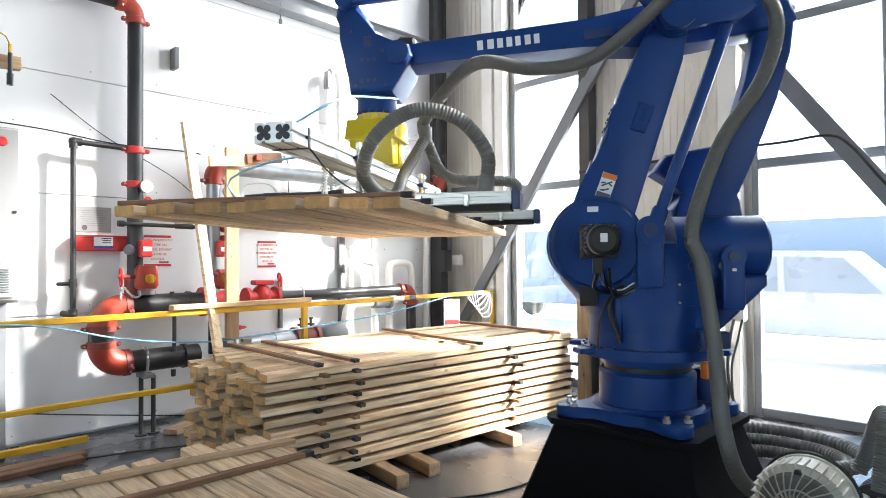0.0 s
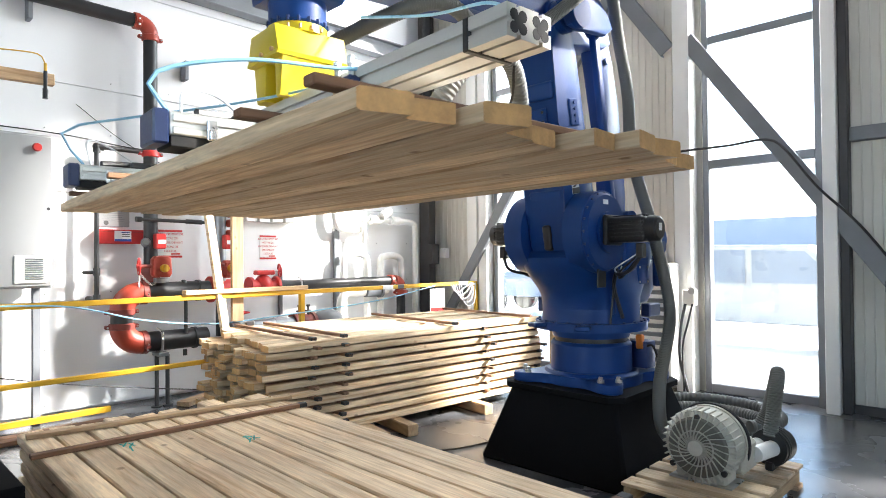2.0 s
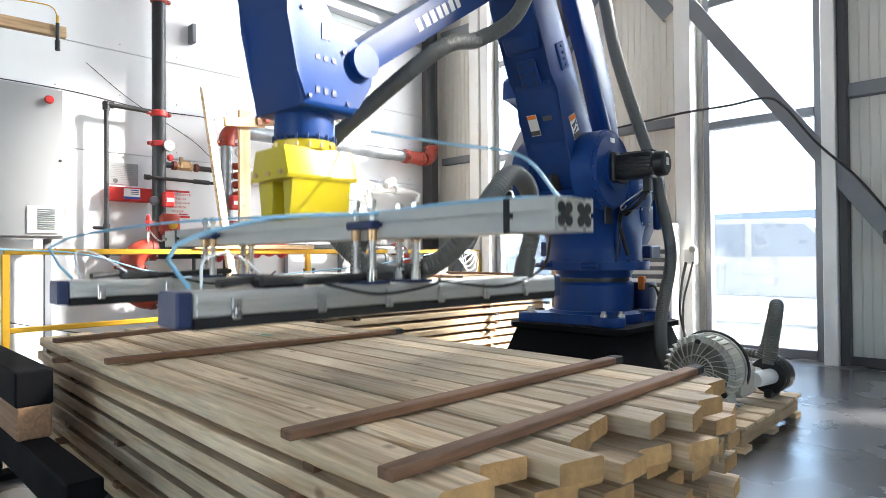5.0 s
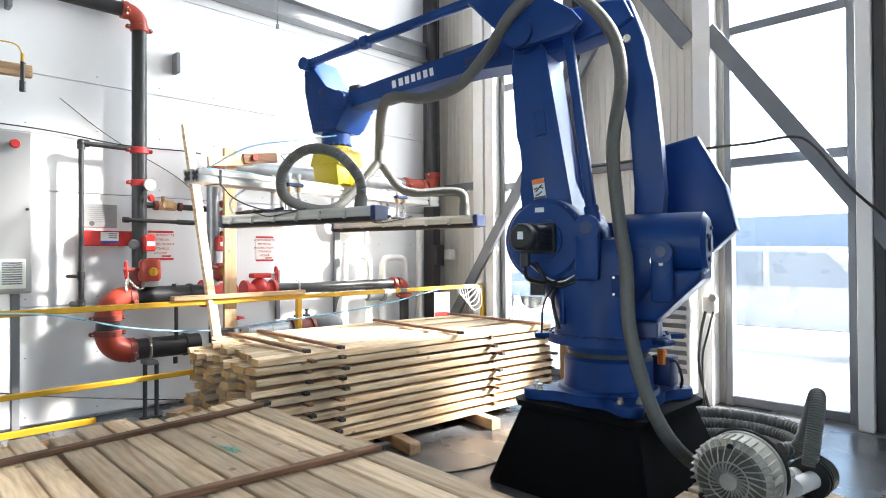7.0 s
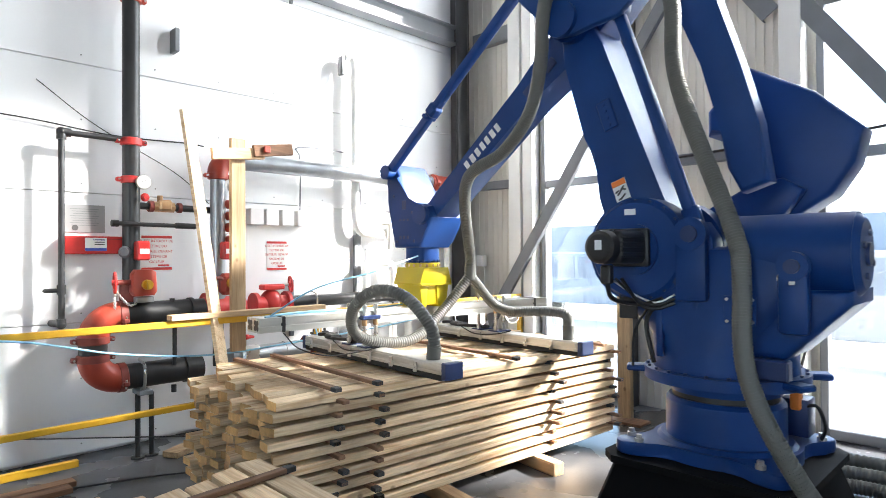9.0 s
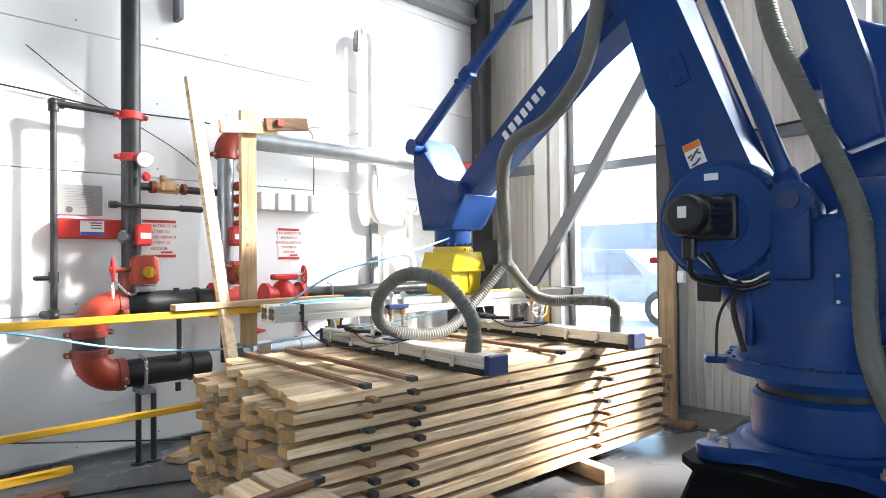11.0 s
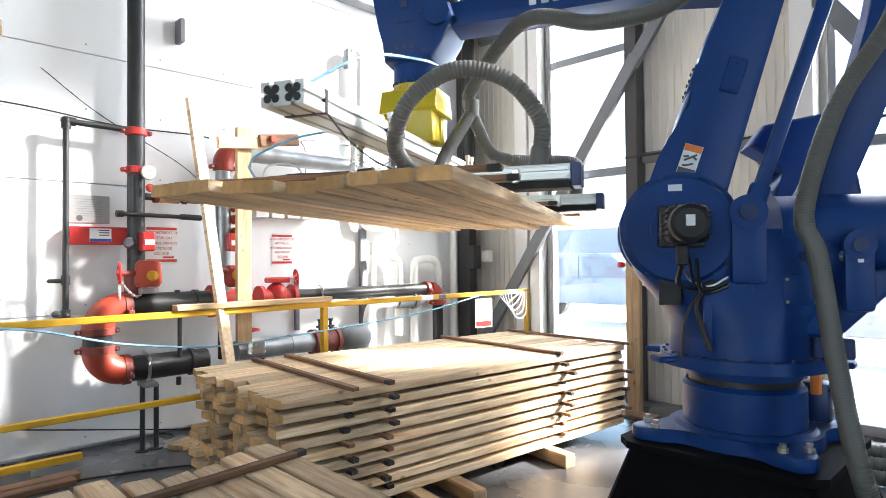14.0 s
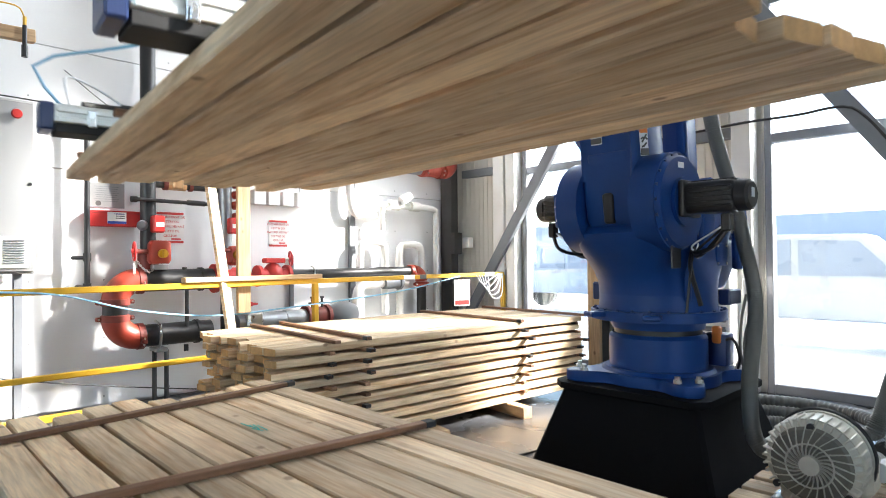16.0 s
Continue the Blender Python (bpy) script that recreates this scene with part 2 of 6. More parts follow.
def cyl(bm, p0, p1, r0, r1=None, seg=20):
    p0, p1 = Vector(p0), Vector(p1)
    d = p1 - p0
    m = Matrix.Translation((p0 + p1) / 2) @ d.to_track_quat("Z", "Y").to_matrix().to_4x4()
    bmesh.ops.create_cone(bm, cap_ends=True, segments=seg, radius1=r0, radius2=r0 if r1 is None else r1, depth=d.length, matrix=m)
    return bm


def ball(bm, c, r, s=(1, 1, 1), u=14, v=10):
    bmesh.ops.create_uvsphere(bm, u_segments=u, v_segments=v, radius=r, matrix=Matrix.Translation(c) @ Matrix.Diagonal((*s, 1)))
    return bm


def prism(bm, outline, y0, y1, bevel=0.012, seg=2):
    """A plate cut to an outline in x and z, between y0 and y1."""
    a = [bm.verts.new((x, y0, z)) for x, z in outline]
    b = [bm.verts.new((x, y1, z)) for x, z in outline]
    n = len(a)
    fs = [bm.faces.new(a), bm.faces.new(b[::-1])]
    for i in range(n):
        fs.append(bm.faces.new((a[i], b[i], b[(i + 1) % n], a[(i + 1) % n])))
    if bevel:
        es = list({e for f in fs[:2] for e in f.edges})
        bmesh.ops.bevel(bm, geom=es, offset=bevel, segments=seg, affect="EDGES", profile=0.5)
    return bm


def spline(pts, n):
    """n + 1 points along a smooth line through pts, at even steps."""
    p = [Vector(q) for q in pts]
    p = [p[0] * 2 - p[1]] + p + [p[-1] * 2 - p[-2]]
    fine = []
    for i in range(1, len(p) - 2):
        a, b, c, d = p[i - 1], p[i], p[i + 1], p[i + 2]
        for k in range(12):
            t = k / 12
            fine.append(0.5 * (2 * b + (c - a) * t + (2 * a - 5 * b + 4 * c - d) * t * t + (3 * b - a - 3 * c + d) * t ** 3))
    fine.append(p[-2])
    run = [0.0]
    for i in range(1, len(fine)):
        run.append(run[-1] + (fine[i] - fine[i - 1]).length)
    out, j = [], 0
    for k in range(n + 1):
        s = run[-1] * k / n
        while j < len(run) - 2 and run[j + 1] < s:
            j += 1
        f = (s - run[j]) / max(1e-9, run[j + 1] - run[j])
        out.append(fine[j].lerp(fine[j + 1], min(1, f)))
    return out


def tube(bm, pts, r, n=24, seg=8, smooth=True, ribs=0.0):
    """A round tube along pts; ribs: how far every second ring stands out."""
    c = spline(pts, n) if smooth else [Vector(q) for q in pts]
    up, rings = Vector((0.31, 0.22, 0.93)), []
    for i, q in enumerate(c):
        d = (c[min(i + 1, len(c) - 1)] - c[max(i - 1, 0)]).normalized()
        x = d.cross(up)
        if x.length < 0.05:
            x = d.cross(Vector((1, 0, 0)))
        x.normalize()
        y = d.cross(x)
        up = y * -1 if y.dot(up) < 0 else y
        x = d.cross(up).normalized()
        y = d.cross(x)
        rr = r + (ribs if i % 2 else 0)
        rings.append([bm.verts.new(q + x * rr * math.cos(k * math.tau / seg) + y * rr * math.sin(k * math.tau / seg)) for k in range(seg)])
    for a, b in zip(rings, rings[1:]):
        for k in range(seg):
            bm.faces.new((a[k], a[(k + 1) % seg], b[(k + 1) % seg], b[k]))
    bm.faces.new(rings[0])
    bm.faces.new(rings[-1][::-1])
    return bm


def elbow(bm, c, a, b, R, r, n=8, seg=16):
    """A quarter bend about the corner c, from the side a to the side b, at radius R."""
    c, a, b = Vector(c), Vector(a), Vector(b)
    o = c + (a + b) * R
    pts = [o - b * R * math.cos(t) - a * R * math.sin(t) for t in [math.pi / 2 * i / n for i in range(n + 1)]]
    return tube(bm, pts, r, seg=seg, smooth=False)


def thing(name, at=(0, 0, 0), rz=0.0, label="", category="", group="", kind=""):
    ob = new(name)
    ob.matrix_basis = pose(*at, 0, 0, rz)
    return tagged(ob, label, category, group, kind)


def lettering(text, size, m, material, parent, label=""):
    cu = bpy.data.curves.new("lettering", "FONT")
    cu.body, cu.size, cu.extrude, cu.align_x, cu.align_y = text, size, 0.0006, "CENTER", "CENTER"
    cu.materials.append(material)
    ob = new("lettering", cu)
    ob.parent = parent
    ob.matrix_basis = m
    if label:
        tagged(ob, label)
    return ob

# ---- structure ----
WX, WY, CEIL_Z = -6.36, 7.2, 7.0
floor = part("floor", box(B(), (0.2, 0.65, -0.1), (13.3, 13.5, 0.2), 0), CONCRETE, smooth=False)
tagged(floor, "grey smooth concrete workshop floor", "floor", kind="structure")
ceiling = part("ceiling", box(B(), (0.2, 0.65, CEIL_Z + 0.1), (13.3, 13.5, 0.2), 0), CEIL, smooth=False)
tagged(ceiling, "pale sheet-metal ceiling", "ceiling", kind="structure")
wall_west = part("wall_west", box(B(), (WX - 0.16, 0.65, CEIL_Z / 2), (0.2, 13.4, CEIL_Z), 0), WHITE_WALL, smooth=False)
tagged(wall_west, "white insulated metal panel wall with fine seams", "wall", kind="structure")
for i in range(7):
    part("wall_panel", box(B(), (WX - 0.03, 0.6, 0.53 + i * 1.0), (0.06, 13.2, 0.994), 0.003), WHITE_WALL, wall_west)
screw_mesh = None
for i in range(7):
    for k in range(9):
        if screw_mesh is None:
            s = part("screw", cyl(B(), (0, 0, 0), (0.004, 0, 0), 0.006, seg=6), GREY_STEEL, wall_west)
            screw_mesh = s.data
        else:
            s = new("screw", screw_mesh)
            s.parent = wall_west
        s.location = (WX, 2.25 + k * 0.55, 0.1 + i * 0.5)
# Unseen closing walls; their gate openings are invented to hold the fill lamps.
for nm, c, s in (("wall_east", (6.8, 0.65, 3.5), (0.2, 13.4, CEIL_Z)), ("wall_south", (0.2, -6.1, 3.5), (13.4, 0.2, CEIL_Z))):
    w = thing(nm, label="grey panel wall out of view, its opening added for fill light", category="wall", kind="structure")
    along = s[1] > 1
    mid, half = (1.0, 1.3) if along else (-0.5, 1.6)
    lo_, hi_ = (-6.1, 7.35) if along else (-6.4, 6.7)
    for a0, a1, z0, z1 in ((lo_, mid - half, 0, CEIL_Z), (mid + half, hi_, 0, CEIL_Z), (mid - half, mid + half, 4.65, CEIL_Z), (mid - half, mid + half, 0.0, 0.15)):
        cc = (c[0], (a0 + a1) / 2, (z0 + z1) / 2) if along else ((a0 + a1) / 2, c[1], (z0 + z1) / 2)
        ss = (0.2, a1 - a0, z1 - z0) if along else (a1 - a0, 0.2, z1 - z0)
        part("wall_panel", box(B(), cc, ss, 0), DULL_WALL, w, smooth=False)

# Sill and head heights; the last three are tuned to shape sun patches.
LO, HI = (0.0, 0.0, 1.38, 4.66, 5.4), (WIN_TOP, WIN_TOP, 1.82, WIN_TOP, 6.85)

# north wall: ribbed panels between tall windows and unseen sun openings
wall_north = thing("wall_north", label="beige ribbed metal wall with tall windows", category="wall", kind="structure")


def ribbed(x0, x1, z0, z1, y=WY + 0.03):
    bm = B()
    xs, x, k = [], x0, 0
    while x < x1 - 0.001:
        w = min(0.075, x1 - x)
        xs += [(x, y), (x + w * 0.78, y), (x + w * 0.86, y - 0.006), (x + w * 0.94, y - 0.006)]
        x += w
    xs.append((x1, y))
    bot = [bm.verts.new((a, b, z0)) for a, b in xs] + [bm.verts.new((x1, y + 0.15, z0)), bm.verts.new((x0, y + 0.15, z0))]
    top = [bm.verts.new((v.co.x, v.co.y, z1)) for v in bot]
    n = len(bot)
    for i in range(n):
        bm.faces.new((bot[i], bot[(i + 1) % n], top[(i + 1) % n], top[i]))
    bm.faces.new(bot)
    bm.faces.new(top[::-1])
    return bm


for i in (2, 3, 4):
    part("panel", ribbed(*WINDOWS[i], 0.0, LO[i]), BEIGE_PANEL, wall_north, smooth=False)
part("panel", ribbed(*WINDOWS[2], HI[2], WIN_TOP), BEIGE_PANEL, wall_north, smooth=False)
part("panel", ribbed(*WINDOWS[4], HI[4], CEIL_Z), BEIGE_PANEL, wall_north, smooth=False)
spans = [-6.4] + [v for w in sorted(WINDOWS) for v in w] + [6.8]
for a, b in zip(spans[0::2], spans[1::2]):
    part("panel", ribbed(a, b, 0.0, WIN_TOP), BEIGE_PANEL, wall_north, smooth=False)
for a, b in ((-6.4, WINDOWS[4][0]), (WINDOWS[4][1], 6.8)):
    part("panel", ribbed(a, b, WIN_TOP + 0.002, CEIL_Z), BEIGE_PANEL, wall_north, smooth=False)

for i, (a, b) in enumerate(WINDOWS):
    win = thing("window_%d" % (i + 1), label="tall grey aluminium window with bright glass", category="window", kind="structure")
    for x in (a, b):
        part("window_frame", box(B(), (x + (0.03 if x == a else -0.03), WY + 0.04, (LO[i] + HI[i]) / 2), (0.06, 0.11, HI[i] - LO[i]), 0.006), ALU_FRAME, win)
    zs = [0.05, 2.33, 3.6, 4.9, WIN_TOP - 0.04] if i < 2 else [LO[i] + 0.04, HI[i] - 0.04]
    for z in zs:
        part("mullion", box(B(), ((a + b) / 2, WY + 0.04, z), (b - a - 0.12, 0.10, 0.085), 0.006), ALU_FRAME, win)
    for z0, z1 in zip(zs, zs[1:]):
        p = part("pane", box(B(), ((a + b) / 2, WY + 0.06, (z0 + z1) / 2), (b - a - 0.13, 0.008, z1 - z0 - 0.09), 0), GLASS, win, smooth=False)
        p.visible_shadow = False

# steel frame of the building
def channel(bm, p0, p1, w, d, t=0.012, flip=1):
    """A U-shaped steel section from p0 to p1; w across the wall, d out of it."""
    p0, p1 = Vector(p0), Vector(p1)
    ax = (p1 - p0).normalized()
    out = Vector((0, -1, 0)) if abs(ax.y) < 0.9 else Vector((1, 0, 0))
    side = ax.cross(out).normalized()
    rot = Matrix((ax, side, out)).transposed()
    L, c = (p1 - p0).length, (p0 + p1) / 2
    box(bm, c + out * d / 2, (L, w, t), 0.002, rot)
    for s in (-1, 1):
        box(bm, c + side * s * (w / 2 - t / 2) - out * 0.0, (L, t, d - t), 0.002, rot)
    return bm


def structural(name, bm, material, label, category):
    return tagged(part(name, bm, material), label, category, kind="structure")


structural("column_1", box(B(), (-2.57, 7.11, 3.5), (0.17, 0.18, 7), 0.006), WHITE_STEEL, "white painted square steel column beside a window", "column")
structural("column_2", box(B(), (-1.26, 7.10, 3.5), (0.11, 0.2, 7), 0.006), WHITE_STEEL, "white painted steel column beside a window", "column")
# Stands in for a black gap; the gap's shade is its dark colour.
structural("gap_strip", box(B(), (-1.165, 7.13, 3.5), (0.07, 0.13, 7), 0.006), DARK_STEEL, "dark strip standing in for the black gap beside a white column", "column")
structural("column_4", box(B(), (-4.09, 7.12, 3.5), (0.13, 0.16, 7), 0.006), DARK_STEEL, "dark brown steel column beside a window", "column")
structural("column_5", box(B(), (-5.30, 7.13, 3.5), (0.14, 0.14, 7), 0.006), WHITE_STEEL, "white steel jamb post in the corner", "column")
structural("column_6", box(B(), (-5.48, 7.12, 3.5), (0.17, 0.14, 7), 0.006), WHITE_STEEL, "white boxed corner post", "column")
structural("column_7", box(B(), (-6.24, 6.95, 3.5), (0.2, 0.13, 7), 0.006), DARK_STEEL, "dark steel column against the white wall", "column")
structural("girt_1", channel(B(), (-4.02, 7.2, 2.42), (-2.66, 7.2, 2.42), 0.1, 0.12), GREY_STEEL, "grey steel girt across the ribbed panel", "beam")
structural("girt_2", channel(B(), (-1.13, 7.2, 2.45), (6.6, 7.2, 2.45), 0.12, 0.14), GREY_STEEL, "grey steel girt across the ribbed panel", "beam")
structural("girt_3", channel(B(), (-6.2, 7.2, 2.38), (-5.56, 7.2, 2.38), 0.1, 0.08), GREY_STEEL, "grey steel girt near the corner", "beam")
structural("brace_1", channel(B(), (-4.02, 7.04, 3.42), (-6.0, 7.04, 0.50), 0.13, 0.06), GREY_STEEL, "grey diagonal steel brace across a window", "brace")
structural("brace_2", channel(B(), (-2.52, 7.06, 3.62), (-0.30, 7.06, 0.42), 0.15, 0.06), GREY_STEEL, "grey diagonal steel brace across a window", "brace")
structural("brace_3", channel(B(), (-2.72, 7.08, 3.55), (-4.0, 7.08, 5.4), 0.16, 0.07), GREY_STEEL, "grey diagonal steel knee brace", "brace")
structural("brace_4", channel(B(), (-4.1, 7.06, 3.3), (-2.7, 7.06, 5.3), 0.12, 0.06), GREY_STEEL, "grey diagonal steel brace on the panel", "brace")
bm = B()
for z, w in ((4.11, 0.17), (4.31, 0.17)):
    box(bm, (-6.24, 1.5, z), (w, 10.7, 0.016), 0.003)
box(bm, (-6.24, 1.5, 4.21), (0.014, 10.7, 0.19), 0)
structural("beam", bm, GREY_STEEL, "grey steel wide-flange beam along the wall", "beam")
structural("beam_2", channel(B(), (-6.2, 7.2, 4.2), (-5.55, 7.2, 4.2), 0.18, 0.1), GREY_STEEL, "grey steel beam in the corner", "beam")
structural("baseboard", box(B(), (-2.55 + 3.9, 7.165, 0.04), (5.0, 0.03, 0.08), 0.004), DARK_STEEL, "dark steel sill angle along the wall foot", "trim")
bm = B()
cyl(bm, (-6.2, 4.55, 4.0), (-6.2, 4.55, 6.9), 0.008, seg=8)
box(bm, (-6.2, 4.55, 3.98), (0.03, 0.03, 0.05), 0.004)
structural("hanger_rod", bm, GREY_STEEL, "thin steel hanger rod from the roof", "rod")

# ---- outside ----
ground = part("ground", box(B(), (0, 0, -0.27), (700, 700, 0.1), 0), ASPHALT, smooth=False)
tagged(ground, "sunlit pale yard ground outside the windows", "ground", kind="structure")


def pickup(name, at, rz, paint, label):
    t = thing(name, at, rz, label, "truck", "trucks parked outside")
    bm = prism(B(), [(-2.7, 0.5), (2.6, 0.5), (2.65, 1.05), (1.5, 1.15), (0.9, 1.75), (-0.8, 1.78), (-0.95, 1.12), (-2.7, 1.1)], -0.92, 0.92, 0.06)
    part("body", bm, paint, t)
    for y in (-0.93, 0.93):
        part("side_window", prism(B(), [(1.3, 1.15), (0.85, 1.65), (0.1, 1.68), (0.1, 1.15)], y - 0.01, y + 0.01, 0), TRUCK_GLASS, t)
        part("side_window", prism(B(), [(0.0, 1.15), (0.0, 1.68), (-0.7, 1.68), (-0.75, 1.15)], y - 0.01, y + 0.01, 0), TRUCK_GLASS, t)
        for x in (-1.7, 1.75):
            w = part("wheel", cyl(B(), (x, y * 0.8, 0.4), (x, y * 1.02, 0.4), 0.4, seg=24), RUBBER, t)
            part("rim", cyl(B(), (x, y * 0.9, 0.4), (x, y * 1.04, 0.4), 0.24, seg=16), STEEL, w)
    part("bumper", box(B(), (2.7, 0, 0.55), (0.12, 1.8, 0.22), 0.03), STEEL, t)
    return t


pickup("pickup_truck", (-3.4, 12.2, -0.2), 4, TRUCK_SILVER, "pale silver pickup truck parked in the bright yard")
pickup("pickup_truck", (-9.6, 15.5, -0.2), 4, TRUCK_BLUE, "blue pickup truck parked in the bright yard")
pickup("pickup_truck", (-1.5, 19.5, -0.2), 184, TRUCK_RED, "dark red pickup truck parked in the bright yard")
bm = B()
box(bm, (-6, 60, 2.2), (70, 8, 4.6), 0.05)
far_building = tagged(part("warehouse", bm, SNOW_GREY), "grey-blue low warehouse beyond the yard", "building")

# ---- timber ----
BOARD_T, LATH_T, PITCH = 0.051, 0.022, 0.073
U0, U1, V0, V1 = -1.44, 1.54, -0.65, 0.65
LATH_U = (-1.38, -0.65, 0.90, 1.15)
LATH_NEAR = (-1.22, -0.89, 1.08)
LATH_A = (-1.17, -0.19, 1.10, 1.38)
rng = random.Random(7)


def board_mesh(length, width, k):
    r = random.Random(k)
    bm = B()
    n = 9
    rings = []
    for i in range(n):
        x = -length / 2 + length * i / (n - 1)
        w, t = width / 2 - r.uniform(0, 0.0025), BOARD_T / 2 - r.uniform(0, 0.001)
        e = 0.005 if i in (0, n - 1) else 0.0
        ch = 0.004 + r.uniform(0, 0.004)
        sk = r.uniform(-0.02, 0.02) if i in (0, n - 1) else 0
        sec = [(-w + e, -t + ch), (-w + ch + e, -t + e / 2), (w - ch - e, -t + e / 2), (w - e, -t + ch), (w - e, t - ch), (w - ch - e, t - e / 2), (-w + ch + e, t - e / 2), (-w + e, t - ch)]
        rings.append([bm.verts.new((x + sk * (a / max(w, 0.01)), a, b)) for a, b in sec])
    for a, b in zip(rings, rings[1:]):
        for j in range(8):
            bm.faces.new((a[j], a[(j + 1) % 8], b[(j + 1) % 8], b[j]))
    bm.faces.new(rings[0][::-1])
    bm.faces.new(rings[-1])
    bmesh.ops.recalc_face_normals(bm, faces=bm.faces)
    me = bpy.data.meshes.new("board")
    bm.to_mesh(me)
    bm.free()
    me.materials.append(PINE)
    me.materials.append(END_GRAIN)
    for p in me.polygons:
        if abs(p.normal.x) > 0.8:
            p.material_index = 1
    return me


BOARDS = [board_mesh(2.96 - 0.012 * (k % 3), 0.1205 + 0.0008 * (k % 8), k) for k in range(12)]
LATHS = []
for k in range(4):
    bm = B()
    box(bm, (0, 0, 0), (0.042, V1 - V0 + 0.05, LATH_T), 0.003)
    ob = part("stick", bm, LATH)
    LATHS.append(ob.data)
    bpy.data.objects.remove(ob)
fresh = part("stick", box(B(), (0, 0, 0), (0.05, V1 - V0 + 0.05, LATH_T), 0.003), PINE_Y)
FRESH_LATH = fresh.data
bpy.data.objects.remove(fresh)
tip_bm = box(B(), (0, 0, 0), (0.044, 0.05, LATH_T + 0.002), 0.003)
ob = part("tip", tip_bm, LATH_DARK)
TIP = ob.data
bpy.data.objects.remove(ob)


def put(name, mesh, parent, m):
    ob = new(name, mesh)
    ob.parent = parent
    ob.matrix_basis = m
    return ob


def add_layer(parent, z, r, laths=LATH_U, rough=1.0, drop=0.0, du=0.0, dv=0.0, skew=()):
    """One layer of ten boards, its underside at z, with sticks across its top."""
    n = 10
    w = (V1 - V0) / n
    for i in range(n):
        v = dv + V0 + w * (i + 0.5) + r.uniform(-0.003, 0.003)
        u = du + (U0 + U1) / 2 + max(-0.11, min(0.11, r.gauss(0, 0.032) * rough))
        put("board", BOARDS[r.randrange(12)], parent, pose(u, v, z + BOARD_T / 2 + r.uniform(0, 0.003) - r.uniform(0, drop), r.choice((0, 180)) + r.uniform(-0.6, 0.6) * (1 + 90 * drop), r.uniform(-24, 24) * drop, r.choice((0, 180)) + r.uniform(-0.25, 0.25)))
    for k, u in enumerate(laths or ()):
        a = skew[k] if k < len(skew) else r.uniform(-1.8, 1.8)
        v = dv + (V0 + V1) / 2 + r.uniform(-0.03, 0.08)
        uu = du + u + r.uniform(-0.035, 0.035)
        put("stick", FRESH_LATH if u == LATH_NEAR[0] else LATHS[r.randrange(4)], parent, pose(uu, v, z + BOARD_T + LATH_T / 2 + 0.003, 0, 0, a))
        if r.random() < 0.7 and u != LATH_NEAR[0]:
            off = Matrix.Rotation(radians(a), 4, "Z") @ Vector((0, (V1 - V0) / 2, 0))
            put("stick_tip", TIP, parent, pose(uu + off.x, v + off.y, z + BOARD_T + LATH_T / 2 + 0.003, 0, 0, a))


PICK, PICK_TURN = (-4.43, 4.60), 265.2
PLACE, PLACE_TURN = (-2.16, 2.16), -1.5
far_stack = thing("lumber_stack", (*PICK, 0), PICK_TURN, "stack of sawn spruce boards in layers spaced by dark sticks", "lumber stack", "lumber stacks")
near_stack = thing("lumber_stack", (*PLACE, 0), PLACE_TURN, "pale board stack with sticks between its layers and teal chalk marks", "lumber stack", "lumber stacks")
FAR_BASE, NEAR_BASE, FAR_V, NEAR_V = 0.09, 0.12, 0.06, -0.03
for i in range(9):
    add_layer(far_stack, FAR_BASE + i * PITCH, rng, LATH_U, dv=FAR_V)
for i in range(6):
    add_layer(near_stack, NEAR_BASE + i * PITCH, rng, LATH_NEAR if i == 5 else LATH_NEAR + (-0.2,), dv=NEAR_V, skew=(-7.0, -1.0) if i == 5 else ())
for u, v in ((-0.54, 0.24), (0.36, 0.30), (0.66, 0.34), (1.35, 0.0)):
    put("bearer", FRESH_LATH, far_stack, pose(u, v, FAR_BASE / 2, 0, 0, -6) @ Matrix.Diagonal((1.9, 1.0, FAR_BASE / LATH_T - 0.05, 1)))
for u in (-0.95, -0.1, 0.75, 1.35):
    put("bearer", LATHS[0], near_stack, pose(u, NEAR_V, NEAR_BASE / 2) @ Matrix.Diagonal((2.1, 0.98, NEAR_BASE / LATH_T - 0.05, 1)))
layer_a = thing("board_layer", label="layer of ten spruce boards with sticks, carried by the gripper", category="lumber")
layer_b = thing("board_layer", label="top layer of spruce boards lifted off the stack", category="lumber")
add_layer(layer_a, -BOARD_T, random.Random(21), LATH_A, rough=1.3, drop=0.006, dv=-0.02, skew=(7.0, -4.5, -1.0, 1.0))
add_layer(layer_b, -BOARD_T, random.Random(34), (-1.17, -0.19, 0.98, 1.26), rough=1.8, drop=0.022, du=-0.07, dv=FAR_V)


def chalk(parent, u, v, z):
    """A loose zigzag of chalk strokes on a board."""
    bm = B()
    for k in range(6):
        box(bm, (u + rng.uniform(-0.05, 0.05), v + rng.uniform(-0.02, 0.02), z), (rng.uniform(0.03, 0.1), 0.007, 0.0006), 0, Matrix.Rotation(rng.uniform(-0.6, 0.6), 3, "Z"))
    part("chalk_mark", bm, TEAL_MARK, parent, "teal chalk scribble", smooth=False)


chalk(near_stack, -0.82, -0.35, NEAR_BASE + 5 * PITCH + BOARD_T + 0.0035)
chalk(near_stack, -0.55, 0.1, NEAR_BASE + 5 * PITCH + BOARD_T + 0.0035)
chalk(layer_a, -0.62, 0.14, 0.0035)

